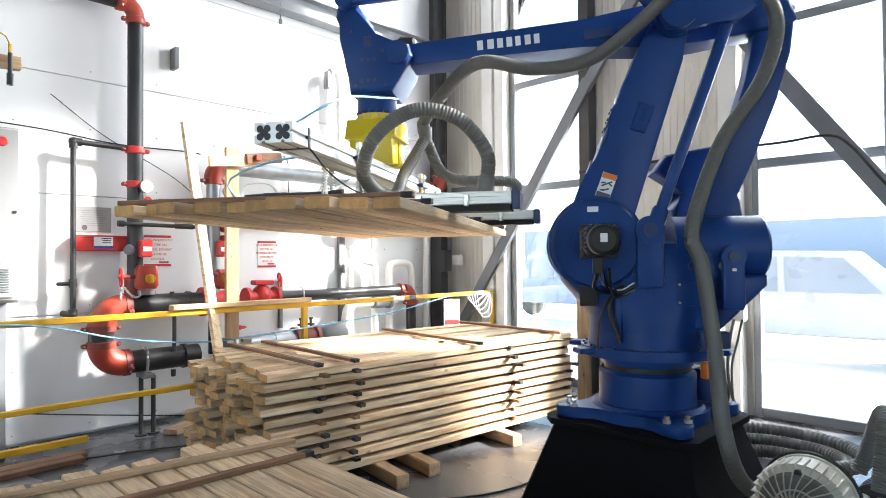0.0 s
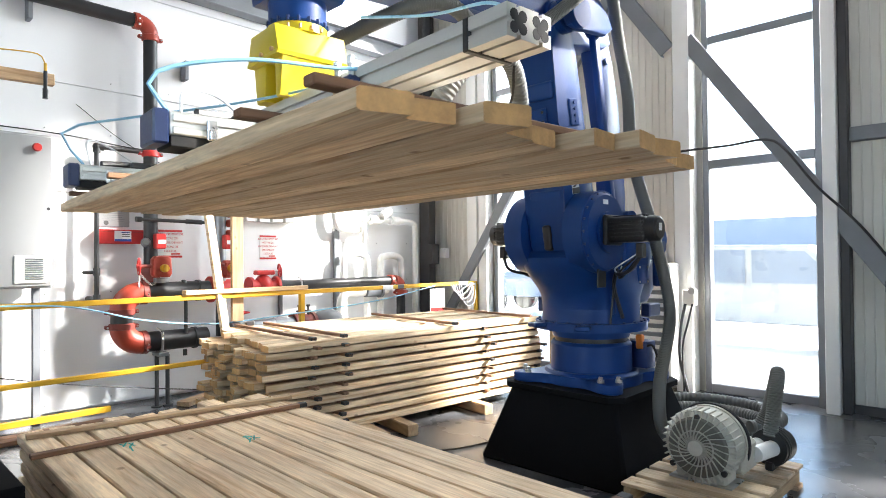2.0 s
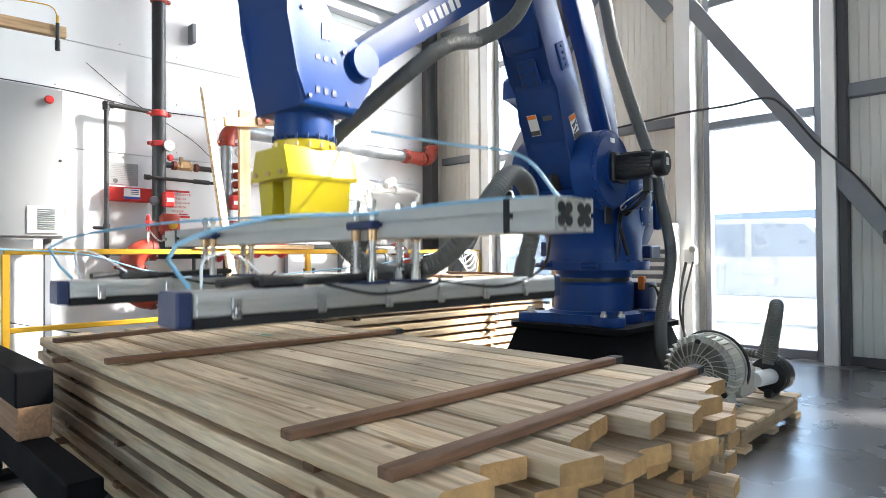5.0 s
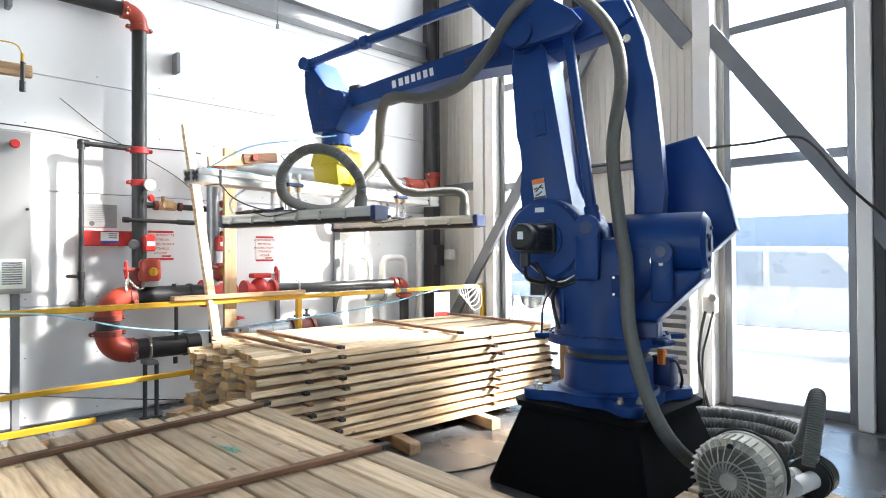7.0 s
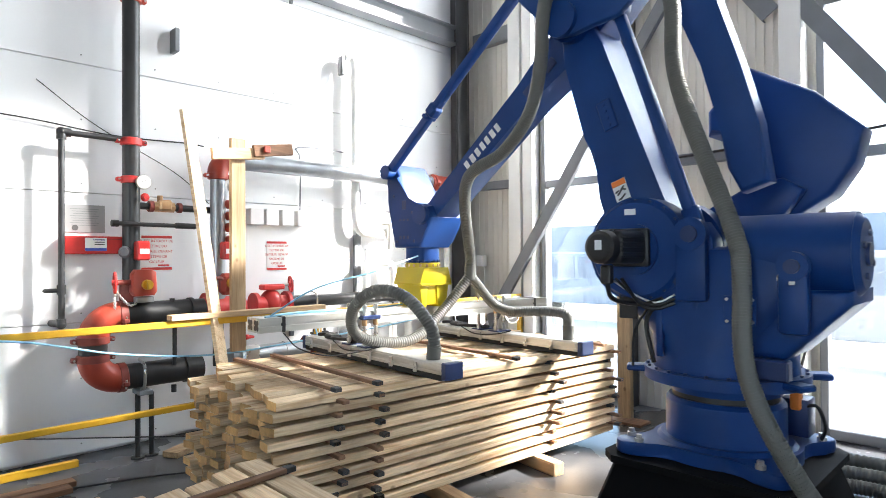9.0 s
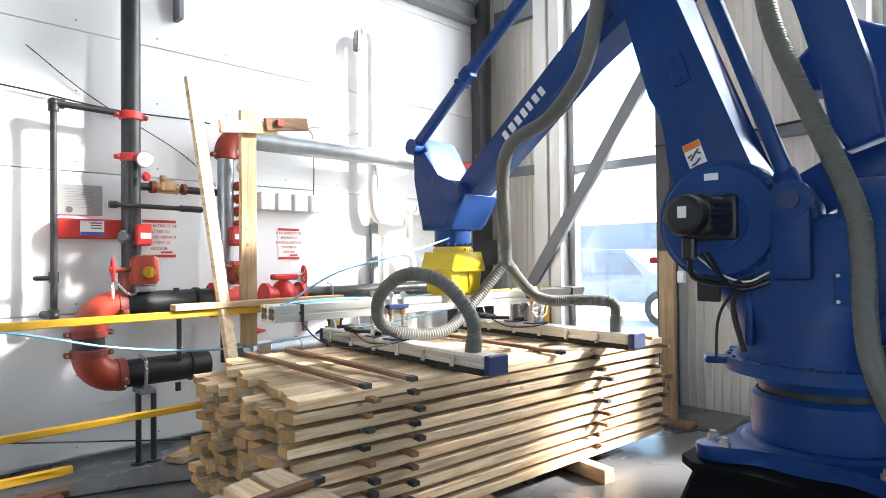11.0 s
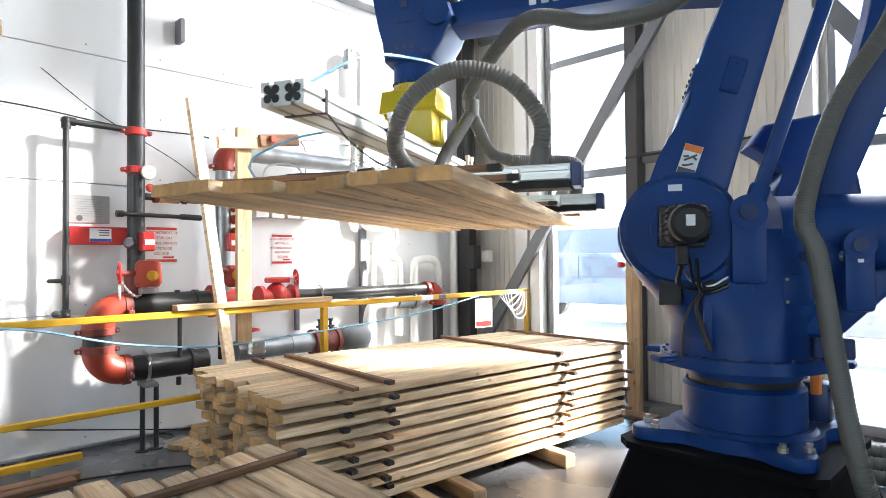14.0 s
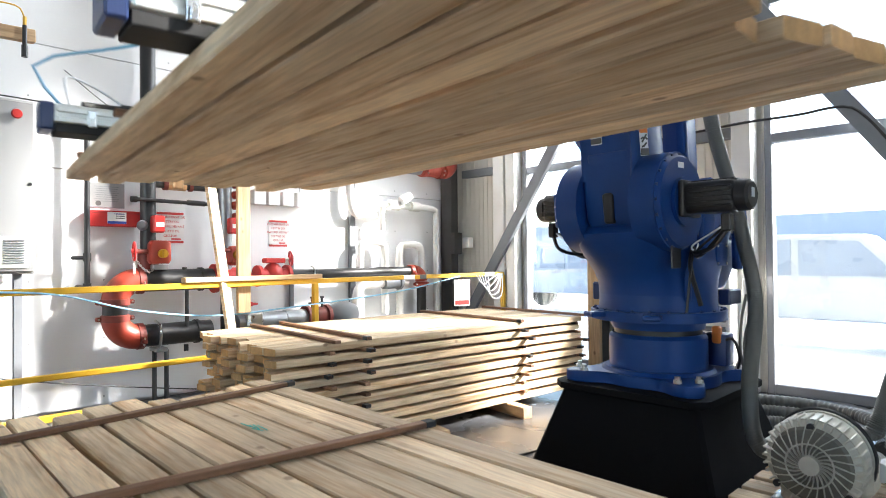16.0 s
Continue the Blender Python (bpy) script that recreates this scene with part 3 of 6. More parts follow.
# ---- palletising robot ----
AX, AY = -2.235, 4.625
H, A, L1, L2, FB, FC = 1.55, 0.315, 1.368, 1.623, 0.175, 0.347
LEV, TRI, RODB = 0.60, (0.33, 0.33), -0.30
robot = thing("palletising_robot", (AX, AY, 0), 0, "large blue four-axis palletising robot on a black pedestal", "robot")
bm = B()
ring = [(-0.455, -0.38), (-0.38, -0.455), (0.38, -0.455), (0.455, -0.38), (0.455, 0.38), (0.38, 0.455), (-0.38, 0.455), (-0.455, 0.38)]
lo = [bm.verts.new((x, y, 0.499)) for x, y in ring]
hi = [bm.verts.new((x, y, 0.534)) for x, y in ring]
for i in range(8):
    bm.faces.new((lo[i], lo[(i + 1) % 8], hi[(i + 1) % 8], hi[i]))
bm.faces.new(lo[::-1])
bm.faces.new(hi)
part("pedestal_cap", bm, PED_BLACK, robot, smooth=False)
bm = B()
lo = [bm.verts.new((x * 0.56, y * 0.56, 0.0)) for x, y in ((-1, -1), (1, -1), (1, 1), (-1, 1))]
hi = [bm.verts.new((x * 0.40, y * 0.40, 0.498)) for x, y in ((-1, -1), (1, -1), (1, 1), (-1, 1))]
for i in range(4):
    bm.faces.new((lo[i], lo[(i + 1) % 4], hi[(i + 1) % 4], hi[i]))
bm.faces.new(lo[::-1])
bm.faces.new(hi)
bmesh.ops.bevel(bm, geom=[e for e in bm.edges], offset=0.02, segments=1, affect="EDGES")
part("pedestal", bm, PED_BLACK, robot, "black tapered steel pedestal")
# foot casting with four rounded lobes
bm = B()
lobed = []
for k in range(96):
    t = math.tau * k / 96
    d = Vector((math.cos(t), math.sin(t)))
    r = 0.345
    for sx in (-1, 1):
        for sy in (-1, 1):
            c = Vector((sx * 0.315, sy * 0.315))
            q = d.dot(c)
            h = 0.105 ** 2 - (c.length_squared - q * q)
            if h > 0 and q > 0:
                r = max(r, q + math.sqrt(h))
    lobed.append((r * d.x, r * d.y))
for j in range(2):
    lobed = [tuple((Vector(lobed[i - 1]) + Vector(lobed[i]) * 2 + Vector(lobed[(i + 1) % 96])) / 4) for i in range(96)]
prism(bm, lobed, 0.536, 0.600, 0.012, 2)
bmesh.ops.rotate(bm, verts=bm.verts, matrix=Matrix(((1, 0, 0), (0, 0, 1), (0, 1, 0))))
part("base_plate", bm, BLUE, robot, "blue cast base plate with bolted lobes")
part("base_step", cyl(B(), (0, 0, 0.598), (0, 0, 0.618), 0.325, 0.305, seg=48), BLUE, robot)
for sx in (-1, 1):
    for sy in (-1, 1):
        for k in (-0.04, 0.04):
            bm = cyl(B(), (sx * 0.32 + k, sy * 0.32 - k * sx * sy, 0.6), (sx * 0.32 + k, sy * 0.32 - k * sx * sy, 0.618), 0.022, seg=18)
            cyl(bm, (sx * 0.32 + k, sy * 0.32 - k * sx * sy, 0.617), (sx * 0.32 + k, sy * 0.32 - k * sx * sy, 0.636), 0.015, seg=6)
            part("bolt", bm, STEEL, robot)
bm = cyl(B(), (0, 0, 0.61), (0, 0, 0.795), 0.278, seg=56)
cyl(bm, (0, 0, 0.795), (0, 0, 0.815), 0.278, 0.262, seg=56)
part("base_drum", bm, BLUE, robot)
part("slew_ring", cyl(B(), (0, 0, 0.812), (0, 0, 0.85), 0.248, seg=48), BLACK, robot)

tbx = part("terminal_block", box(B(), (0.26, 0.26, 0.71), (0.13, 0.13, 0.19), 0.012, seg=2), NAVY, robot, "navy terminal block on the robot foot")
part("orange_plug", box(B(), (0.27, 0.20, 0.80), (0.05, 0.045, 0.10), 0.008), ORANGE_PRINT, tbx)
part("plug_cable", tube(B(), [(0.29, 0.21, 0.76), (0.36, 0.20, 0.78), (0.39, 0.22, 0.68), (0.36, 0.27, 0.60)], 0.009, 16, 6), BLACK, tbx)

EARS = (25, 155, 205, 335)


def loft(sections, seg=64):
    """A cast body through rounded sections: height, centre x, half sizes, squareness."""
    bm = B()
    rings = []
    for z, cx, hx, hy, e in sections:
        ring = []
        for k in range(seg):
            c, q = math.cos(math.tau * k / seg), math.sin(math.tau * k / seg)
            ring.append(bm.verts.new((cx + hx * math.copysign(abs(c) ** (2 / e), c), hy * math.copysign(abs(q) ** (2 / e), q), z)))
        rings.append(ring)
    for a, b in zip(rings, rings[1:]):
        for k in range(seg):
            bm.faces.new((a[k], a[(k + 1) % seg], b[(k + 1) % seg], b[k]))
    bm.faces.new(rings[0][::-1])
    bm.faces.new(rings[-1])
    return bm


turret = part("turret", loft([(1.04, 0, 0.332, 0.332, 2), (1.12, 0, 0.338, 0.332, 2.1), (1.18, 0.0, 0.37, 0.32, 2.6), (1.26, 0.01, 0.43, 0.305, 3.6), (1.33, 0.02, 0.475, 0.298, 4.5), (1.39, 0.02, 0.495, 0.296, 5), (1.43, 0.0, 0.48, 0.294, 5), (1.50, -0.08, 0.38, 0.285, 5), (1.545, -0.10, 0.34, 0.27, 5), (1.56, -0.10, 0.31, 0.24, 5)]), BLUE, robot)
part("turret_collar", cyl(B(), (0, 0, 0.845), (0, 0, 0.902), 0.262, 0.275, seg=56), BLUE, turret)
part("turret_flange", cyl(B(), (0, 0, 0.90), (0, 0, 0.955), 0.383, seg=56), BLUE, turret)
part("turret_neck", cyl(B(), (0, 0, 0.95), (0, 0, 1.12), 0.336, 0.33, seg=56), BLUE, turret)
for k in range(24):
    a = math.tau * (k + 0.5) / 24
    part("bolt", cyl(B(), (0.364 * math.cos(a), 0.364 * math.sin(a), 0.95), (0.364 * math.cos(a), 0.364 * math.sin(a), 0.966), 0.009, seg=6), NAVY, turret)
for x0, wd, z0, z1 in ((-0.40, 0.12, 1.18, 1.47), (0.03, 0.15, 1.30, 1.62)):
    bm = box(B(), (x0, 0.315, (z0 + z1) / 2), (wd, 0.05, z1 - z0), 0.02, seg=2)
    cyl(bm, (x0, 0.295, z1), (x0, 0.3445, z1), wd / 2 + 0.003, seg=28)
    part("pivot_lug", bm, BLUE, turret)
    part("pivot_pin", cyl(B(), (x0, 0.342, z1), (x0, 0.356, z1), wd * 0.26, seg=20), NAVY, turret)
part("tag_plate", box(B(), (-0.40, 0.342, 1.40), (0.022, 0.003, 0.016), 0), WHITE_PRINT, turret, smooth=False)
part("access_cover", box(B(), (-0.18, 0.306, 1.27), (0.14, 0.012, 0.13), 0.012, seg=2), BLUE, turret)
for cx in (-0.235, -0.125):
    for cz in (1.22, 1.32):
        part("screw", cyl(B(), (cx, 0.308, cz), (cx, 0.316, cz), 0.008, seg=6), STEEL, turret)
for a in EARS:
    part("ear", box(B(), (0.41 * math.cos(radians(a)), 0.41 * math.sin(radians(a)), 0.935), (0.12, 0.1, 0.03), 0.008, Matrix.Rotation(radians(a), 3, "Z")), BLUE, turret)
for s in (-1, 1):
    bm = cyl(B(), (A, s * 0.16, H), (A, s * 0.30, H), 0.265, seg=56)
    cyl(bm, (A, s * 0.30, H), (A, s * 0.325, H), 0.255, 0.235, seg=56)
    cyl(bm, (A, s * 0.32, H), (A, s * 0.345, H), 0.13, seg=32)
    d = part("gear_housing", bm, BLUE, turret)
    for k in range(20):
        a = k * math.tau / 20
        x, z = A + 0.247 * math.cos(a), H + 0.247 * math.sin(a)
        # One side's bolts are bright steel: their glint is put into the colour.
        part("bolt", cyl(B(), (x, s * 0.29, z), (x, s * 0.312, z), 0.009, seg=6), NAVY if s > 0 else STEEL, turret)
    L = 0.27 if s > 0 else 0.2
    bm = box(B(), (A, s * (0.345 + L / 2), H + 0.01), (0.168, L, 0.158), 0.03, seg=3)
    mo = part("servo_motor", bm, BLACK, turret, "black boxed servo motor")
    part("motor_flange", box(B(), (A, s * 0.362, H + 0.01), (0.20, 0.035, 0.19), 0.015, seg=2), BLACK, mo)
    bm = cyl(B(), (A, s * (0.345 + L), H + 0.01), (A, s * (0.345 + L + 0.05), H + 0.01), 0.082, 0.076, seg=28)
    cyl(bm, (A, s * (0.395 + L), H + 0.01), (A, s * (0.405 + L), H + 0.01), 0.076, 0.06, seg=28)
    part("end_bell", bm, BLACK, mo)
    for k in range(5):
        for side in (-1, 1):
            part("cooling_fin", box(B(), (A + side * 0.085, s * (0.345 + L / 2 + 0.02), H - 0.035 + k * 0.023), (0.012, L * 0.8, 0.007), 0.002), BLACK, mo)
        part("cooling_fin", box(B(), (A - 0.045 + k * 0.023, s * (0.345 + L / 2 + 0.02), H + 0.09), (0.007, L * 0.8, 0.012), 0.002), BLACK, mo)
    bm = box(B(), (A + 0.02, s * (0.345 + L * 0.8), H - 0.12), (0.05, 0.05, 0.09), 0.008)
    tube(bm, [(A + 0.02, s * (0.345 + L * 0.8), H - 0.15), (A + 0.03, s * (0.33 + L * 0.6), H - 0.24), (A - 0.06, s * 0.36, H - 0.27), (A - 0.14, s * 0.31, H - 0.24)], 0.012, 14, 6)
    part("connector", bm, BLACK, turret)
    for k in range(3):
        pts = [(A + 0.02 - 0.03 * k, s * (0.345 + L * 0.7), H - 0.14), (A - 0.03 - 0.02 * k, s * (0.36 + 0.02 * k), H - 0.23 - 0.02 * k), (A - 0.12, s * 0.335, H - 0.26 - 0.015 * k), (A - 0.2, s * 0.31, H - 0.22 - 0.02 * k)]
        part("cable_loom", tube(B(), pts, 0.005 + 0.002 * k, 16, 6), BLACK if k else AIR_WHITE, turret)
    part("rating_label", box(B(), (A, s * (0.345 + L + 0.0612), H + 0.02), (0.035, 0.002, 0.045), 0), WHITE_PRINT, turret, "white rating label", smooth=False)
    part("warning_label", box(B(), (A + 0.02, s * 0.3265, H + 0.19), (0.06, 0.002, 0.03), 0), WHITE_PRINT, turret, "small white warning label", smooth=False)
bm = cyl(B(), (-0.12, 0.10, 1.52), (-0.60, 0.10, 1.52), 0.185, seg=48)
cyl(bm, (-0.60, 0.10, 1.52), (-0.625, 0.10, 1.52), 0.18, 0.15, seg=48)
bh = part("balancer_housing", bm, BLUE, turret, "blue round balancer housing")
bm = cyl(B(), (-0.62, 0.10, 1.52), (-0.64, 0.10, 1.52), 0.05, seg=20)
for a in range(4):
    cyl(bm, (-0.62, 0.10 + 0.1 * math.cos(a * 1.57 + 0.4), 1.52 + 0.1 * math.sin(a * 1.57 + 0.4)), (-0.637, 0.10 + 0.1 * math.cos(a * 1.57 + 0.4), 1.52 + 0.1 * math.sin(a * 1.57 + 0.4)), 0.014, seg=6)
part("end_cover", bm, NAVY, turret)
bm = prism(B(), [(-0.18, 1.06), (-0.12, 1.36), (-0.60, 1.37), (-0.60, 1.31), (-0.35, 1.06)], -0.20, 0.26, 0.03, 3)
part("rear_housing", bm, BLUE, turret)
bm = prism(B(), [(0.14, 1.46), (0.12, 1.60), (0.06, 1.68), (0.0, 1.68), (-0.05, 1.60), (-0.07, 1.46)], 0.13, 0.27, 0.02, 2)
part("link_bracket", bm, BLUE, turret)
for x, z in ((0.02, 1.2), (-0.12, 1.2), (0.2, 1.14)):
    part("stiffening_rib", box(B(), (x, 0.29, z), (0.035, 0.03, 0.24), 0.01, seg=2), BLUE, turret)
for x, z in ((-0.2, 1.42), (0.1, 1.4), (-0.36, 1.42)):
    bm = cyl(B(), (x, 0.295, z), (x, 0.31, z), 0.028, seg=20)
    part("plug", bm, STEEL if x == -0.36 else NAVY, turret)
# Thin black plate for the opening; the darkness inside is painted.
bm = B()
box(bm, (0.36, 0.305, 1.28), (0.10, 0.01, 0.16), 0.01)
part("cable_opening", bm, BLACK, turret)
bm = B()
tube(bm, [(A - 0.14, 0.31, H - 0.24), (0.25, 0.33, 1.2), (0.2, 0.36, 1.0)], 0.013, 12, 6)
tube(bm, [(A - 0.1, 0.33, H - 0.25), (0.3, 0.35, 1.15), (0.32, 0.34, 0.97)], 0.007, 12, 6)
part("cable", bm, BLACK, turret)
part("terminal_box", box(B(), (-0.30, 0.30, 1.02), (0.16, 0.07, 0.09), 0.008), NAVY, turret)
part("terminal_box", box(B(), (0.0, -0.36, 1.05), (0.16, 0.08, 0.11), 0.01), NAVY, turret)

# lower arm, about its foot pivot, reaching up z
bm = prism(B(), [(-0.19, -0.06), (-0.12, -0.19), (0.12, -0.19), (0.19, -0.06), (0.185, 0.16), (0.15, 0.36), (0.155, 0.62), (0.125, 0.72), (0.13, L1 - 0.18), (0.10, L1 + 0.02), (0.04, L1 + 0.10), (-0.04, L1 + 0.10), (-0.10, L1 + 0.02), (-0.125, L1 - 0.2), (-0.125, 0.4), (-0.165, 0.2)], -0.155, 0.155, 0.03, 3)
lower_arm = part("lower_arm", bm, BLUE, robot)
# Solid black block for the hollow slot; its inner shade is the colour.
part("arm_slot", box(B(), (0.178, 0.0, 0.0), (0.05, 0.07, 0.17), 0.03, seg=3), BLACK, lower_arm)
bm = B()
box(bm, (0.128, 0, 0.42), (0.03, 0.14, 0.5), 0.012, seg=2)
part("front_rib", bm, BLUE, lower_arm)
for s in (-1, 1):
    bm = cyl(B(), (0, s * 0.13, L1), (0, s * 0.21, L1), 0.105, seg=36)
    cyl(bm, (0, s * 0.21, L1), (0, s * 0.222, L1), 0.07, seg=28)
    part("elbow_hub", bm, BLUE, lower_arm)
bm = box(B(), (0.045, 0.157, 0.34), (0.085, 0.002, 0.155), 0.001)
lab = part("warning_sign", bm, WHITE_PRINT, lower_arm, "white warning label with orange head and dark foot", smooth=False)
part("head_band", box(B(), (0.045, 0.159, 0.40), (0.081, 0.002, 0.032), 0), ORANGE_PRINT, lower_arm, smooth=False)
part("foot_band", box(B(), (0.045, 0.159, 0.283), (0.081, 0.002, 0.036), 0), DARK_PRINT, lower_arm, smooth=False)
bm = B()
for a, b in (((0.02, 0.375), (0.07, 0.335)), ((0.025, 0.33), (0.06, 0.31)), ((0.015, 0.35), (0.04, 0.365)), ((0.055, 0.36), (0.078, 0.352)), ((0.05, 0.315), (0.072, 0.31))):
    tube(bm, [(a[0], 0.160, a[1]), (b[0], 0.160, b[1])], 0.005, smooth=False, seg=5)
part("pictogram", bm, DARK_PRINT, lower_arm)
for z, hgt in ((0.36, 0.14), (0.28, 0.14)):
    y = 0.045 if z == 0.36 else -0.055
    p = part("warning_sign", box(B(), (0.1685 - 0.02 * (z > 0.3) + 0.0, y, z + 0.14), (0.004, 0.07, hgt), 0.001), WHITE_PRINT, lower_arm, "small white and dark warning label", smooth=False)
    part("head_band", box(B(), (0.1715 - 0.02 * (z > 0.3), y, z + 0.195), (0.003, 0.066, 0.026), 0), ORANGE_PRINT, lower_arm, smooth=False)
    part("foot_band", box(B(), (0.1715 - 0.02 * (z > 0.3), y, z + 0.09), (0.003, 0.066, 0.03), 0), DARK_PRINT, lower_arm, smooth=False)
bm = box(B(), (-0.02, 0.158, 0.78), (0.09, 0.02, 0.17), 0.006)
for z in (0.72, 0.76, 0.80, 0.84):
    cyl(bm, (-0.02, 0.166, z), (-0.02, 0.176, z), 0.009, seg=8)
part("cover_plate", bm, BLUE, lower_arm)

plate = part("service_plate", box(B(), (0.145, 0.0, 0.74), (0.022, 0.13, 0.17), 0.005), BLUE, lower_arm)
for y in (-0.045, 0.045):
    for z in (0.68, 0.74, 0.80):
        part("screw", cyl(B(), (0.154, y, z), (0.164, y, z), 0.009, seg=6), BLACK, plate)
for z in (0.25, 0.63, 0.93):
    part("cast_swell", box(B(), (0.125 + 0.02 * (z < 0.4), 0.0, z), (0.05, 0.26, 0.11), 0.022, seg=3), BLUE, lower_arm)

part("hazard_label", box(B(), (0.151, -0.02, 0.60), (0.003, 0.055, 0.03), 0), ORANGE_PRINT, lower_arm, "small orange hazard label", smooth=False)

# upper arm, about the elbow, reaching along x
bm = prism(B(), [(-LEV - 0.09, -0.06), (-LEV - 0.05, 0.07), (-LEV + 0.05, 0.10), (-0.15, 0.14), (0.12, 0.125), (0.5, 0.085), (L2 - 0.15, 0.068), (L2 + 0.02, 0.07), (L2 + 0.075, 0.0), (L2 + 0.02, -0.07), (L2 - 0.2, -0.066), (0.5, -0.08), (0.15, -0.125), (-0.15, -0.13), (-LEV, -0.10)], -0.11, 0.11, 0.025, 3)
upper_arm = part("upper_arm", bm, BLUE, robot)
for s in (-1, 1):
    part("pivot_cap", cyl(B(), (L2, s * 0.10, 0), (L2, s * 0.15, 0), 0.075, seg=32), BLUE, upper_arm)
    part("elbow_cap", cyl(B(), (0, s * 0.1, 0), (0, s * 0.135, 0), 0.125, seg=36), BLUE, upper_arm)
bm = B()
x = 0.78
for w in (0.046, 0.05, 0.044, 0.048, 0.05, 0.056, 0.05):
    box(bm, (x, 0.1115, 0.004), (w * 0.72, 0.002, 0.058), 0.0)
    x += w + 0.008
part("brand_marking", bm, WHITE_PRINT, upper_arm, "row of white block shapes", smooth=False)
bm = B()
x = 0.78
for w in (0.046, 0.05, 0.044, 0.048, 0.05, 0.056, 0.05):
    box(bm, (x, -0.1115, 0.004), (w * 0.72, 0.002, 0.058), 0.0)
    x += w + 0.008
part("brand_marking", bm, WHITE_PRINT, upper_arm, "row of white block shapes", smooth=False)
for xx, w in ((0.42, 0.16), (0.26, 0.08)):
    bm = box(B(), (xx, 0.112, -0.01), (w, 0.012, 0.06), 0.012, seg=2)
    part("recess_cover", bm, NAVY, upper_arm)

# lever with its round counterweight, about the shoulder, reaching back along -x
bm = prism(B(), [(0.13, -0.10), (0.13, 0.10), (-0.25, 0.10), (-0.48, 0.06), (-0.62, -0.02), (-0.66, -0.14), (-0.52, -0.18), (-0.2, -0.13)], -0.42, -0.34, 0.02, 2)
lever = part("counter_lever", bm, BLUE, robot)
fan = [(-0.44, -0.20), (-0.72, -0.23), (-0.90, -0.17), (-1.04, -0.06), (-1.01, 0.24), (-0.88, 0.60), (-0.57, 0.57), (-0.48, 0.46), (-0.69, 0.31), (-0.57, 0.20), (-0.62, 0.01), (-0.44, -0.05)]
bm = prism(B(), fan, -0.68, -0.42, 0.03, 3)
part("counterweight", bm, BLUE, lever, "blue fan-shaped counterweight")

bm = prism(B(), [(-0.07, -0.09), (0.07, -0.09), (0.09, 0.05), (0.05, 0.30), (0.03, 0.6), (0.05, 0.95), (0.09, L1 - 0.14), (0.08, L1 + 0.06), (0.0, L1 + 0.10), (-0.08, L1 + 0.06), (-0.14, L1 - 0.2), (-0.15, 0.9), (-0.14, 0.5), (-0.12, 0.2)], -0.05, 0.08, 0.025, 3)
rear_link = part("rear_link", bm, BLUE, robot)
part("pin", cyl(B(), (-0.03, 0.07, L1 - 0.18), (-0.03, 0.10, L1 - 0.18), 0.024, seg=16), STEEL, rear_link)

bm = box(B(), (0, 0.20, L1 / 2), (0.062, 0.055, L1), 0.015, seg=2)
for z in (0, L1):
    cyl(bm, (0, 0.165, z), (0, 0.235, z), 0.062, seg=28)
box(bm, (0, 0.20, 0.14), (0.09, 0.06, 0.16), 0.02, seg=2)
front_rod = part("levelling_rod", bm, BLUE, robot)

bm = prism(B(), [(-0.42, 0.0), (-0.36, 0.08), (-0.05, 0.30), (TRI[0] - 0.05, TRI[1] + 0.07), (TRI[0] + 0.07, TRI[1] + 0.03), (TRI[0] + 0.05, TRI[1] - 0.06), (0.10, 0.0), (0.06, -0.085), (-0.06, -0.09), (-0.34, -0.06)], 0.225, 0.28, 0.015, 2)
cyl(bm, (0, 0.27, 0), (0, 0.31, 0), 0.10, seg=32)
elbow_plate = part("elbow_plate", bm, BLUE, robot)

bm = box(B(), (L2 / 2, 0.19, 0), (L2, 0.06, 0.062), 0.015, seg=2)
for x in (0, L2):
    cyl(bm, (x, 0.14, 0), (x, 0.24, 0), 0.052, seg=24)
box(bm, (L2 * 0.62, 0.19, 0), (0.09, 0.085, 0.09), 0.015)
box(bm, (L2 * 0.66, 0.19, 0.0), (0.03, 0.11, 0.05), 0.008)
top_rod = part("wrist_rod", bm, BLUE, robot)

# wrist head, about the end pivot of the upper arm
bm = prism(B(), [(TRI[0] + 0.05, TRI[1] + 0.04), (TRI[0] - 0.03, TRI[1] + 0.06), (TRI[0] - 0.09, TRI[1] - 0.03), (0.16, 0.10), (0.06, 0.09), (-0.06, 0.06), (-0.09, -0.02), (-0.05, -0.09), (0.02, -0.20), (0.04, -0.235), (0.31, -0.235), (0.325, -0.10), (0.34, 0.12), (TRI[0] + 0.07, TRI[1] - 0.08)], -0.17, 0.17, 0.03, 3)
wrist = part("wrist", bm, BLUE, robot)
for s in (-1, 1):
    part("pivot_cap", cyl(B(), (0, s * 0.16, 0), (0, s * 0.20, 0), 0.07, seg=28), BLUE, wrist)
part("cast_marking", box(B(), (0.19, 0.171, 0.08), (0.045, 0.006, 0.065), 0.003), NAVY, wrist, smooth=False)
for x in (0.15, 0.19, 0.23):
    for z, h in ((-0.16, 0.025), (-0.03, 0.015)):
        part("cast_marking", box(B(), (x, 0.172, z), (0.02, 0.003, h), 0), NAVY, wrist, smooth=False)
for x, z in ((0.30, 0.15), (0.10, 0.02), (0.27, -0.19), (0.08, -0.19)):
    part("screw", cyl(B(), (x, 0.165, z), (x, 0.178, z), 0.01, seg=6), NAVY, wrist)
bm = box(B(), (-0.02, -0.03, 0.12), (0.11, 0.10, 0.07), 0.012)
part("wrist_motor", bm, BLACK, wrist)
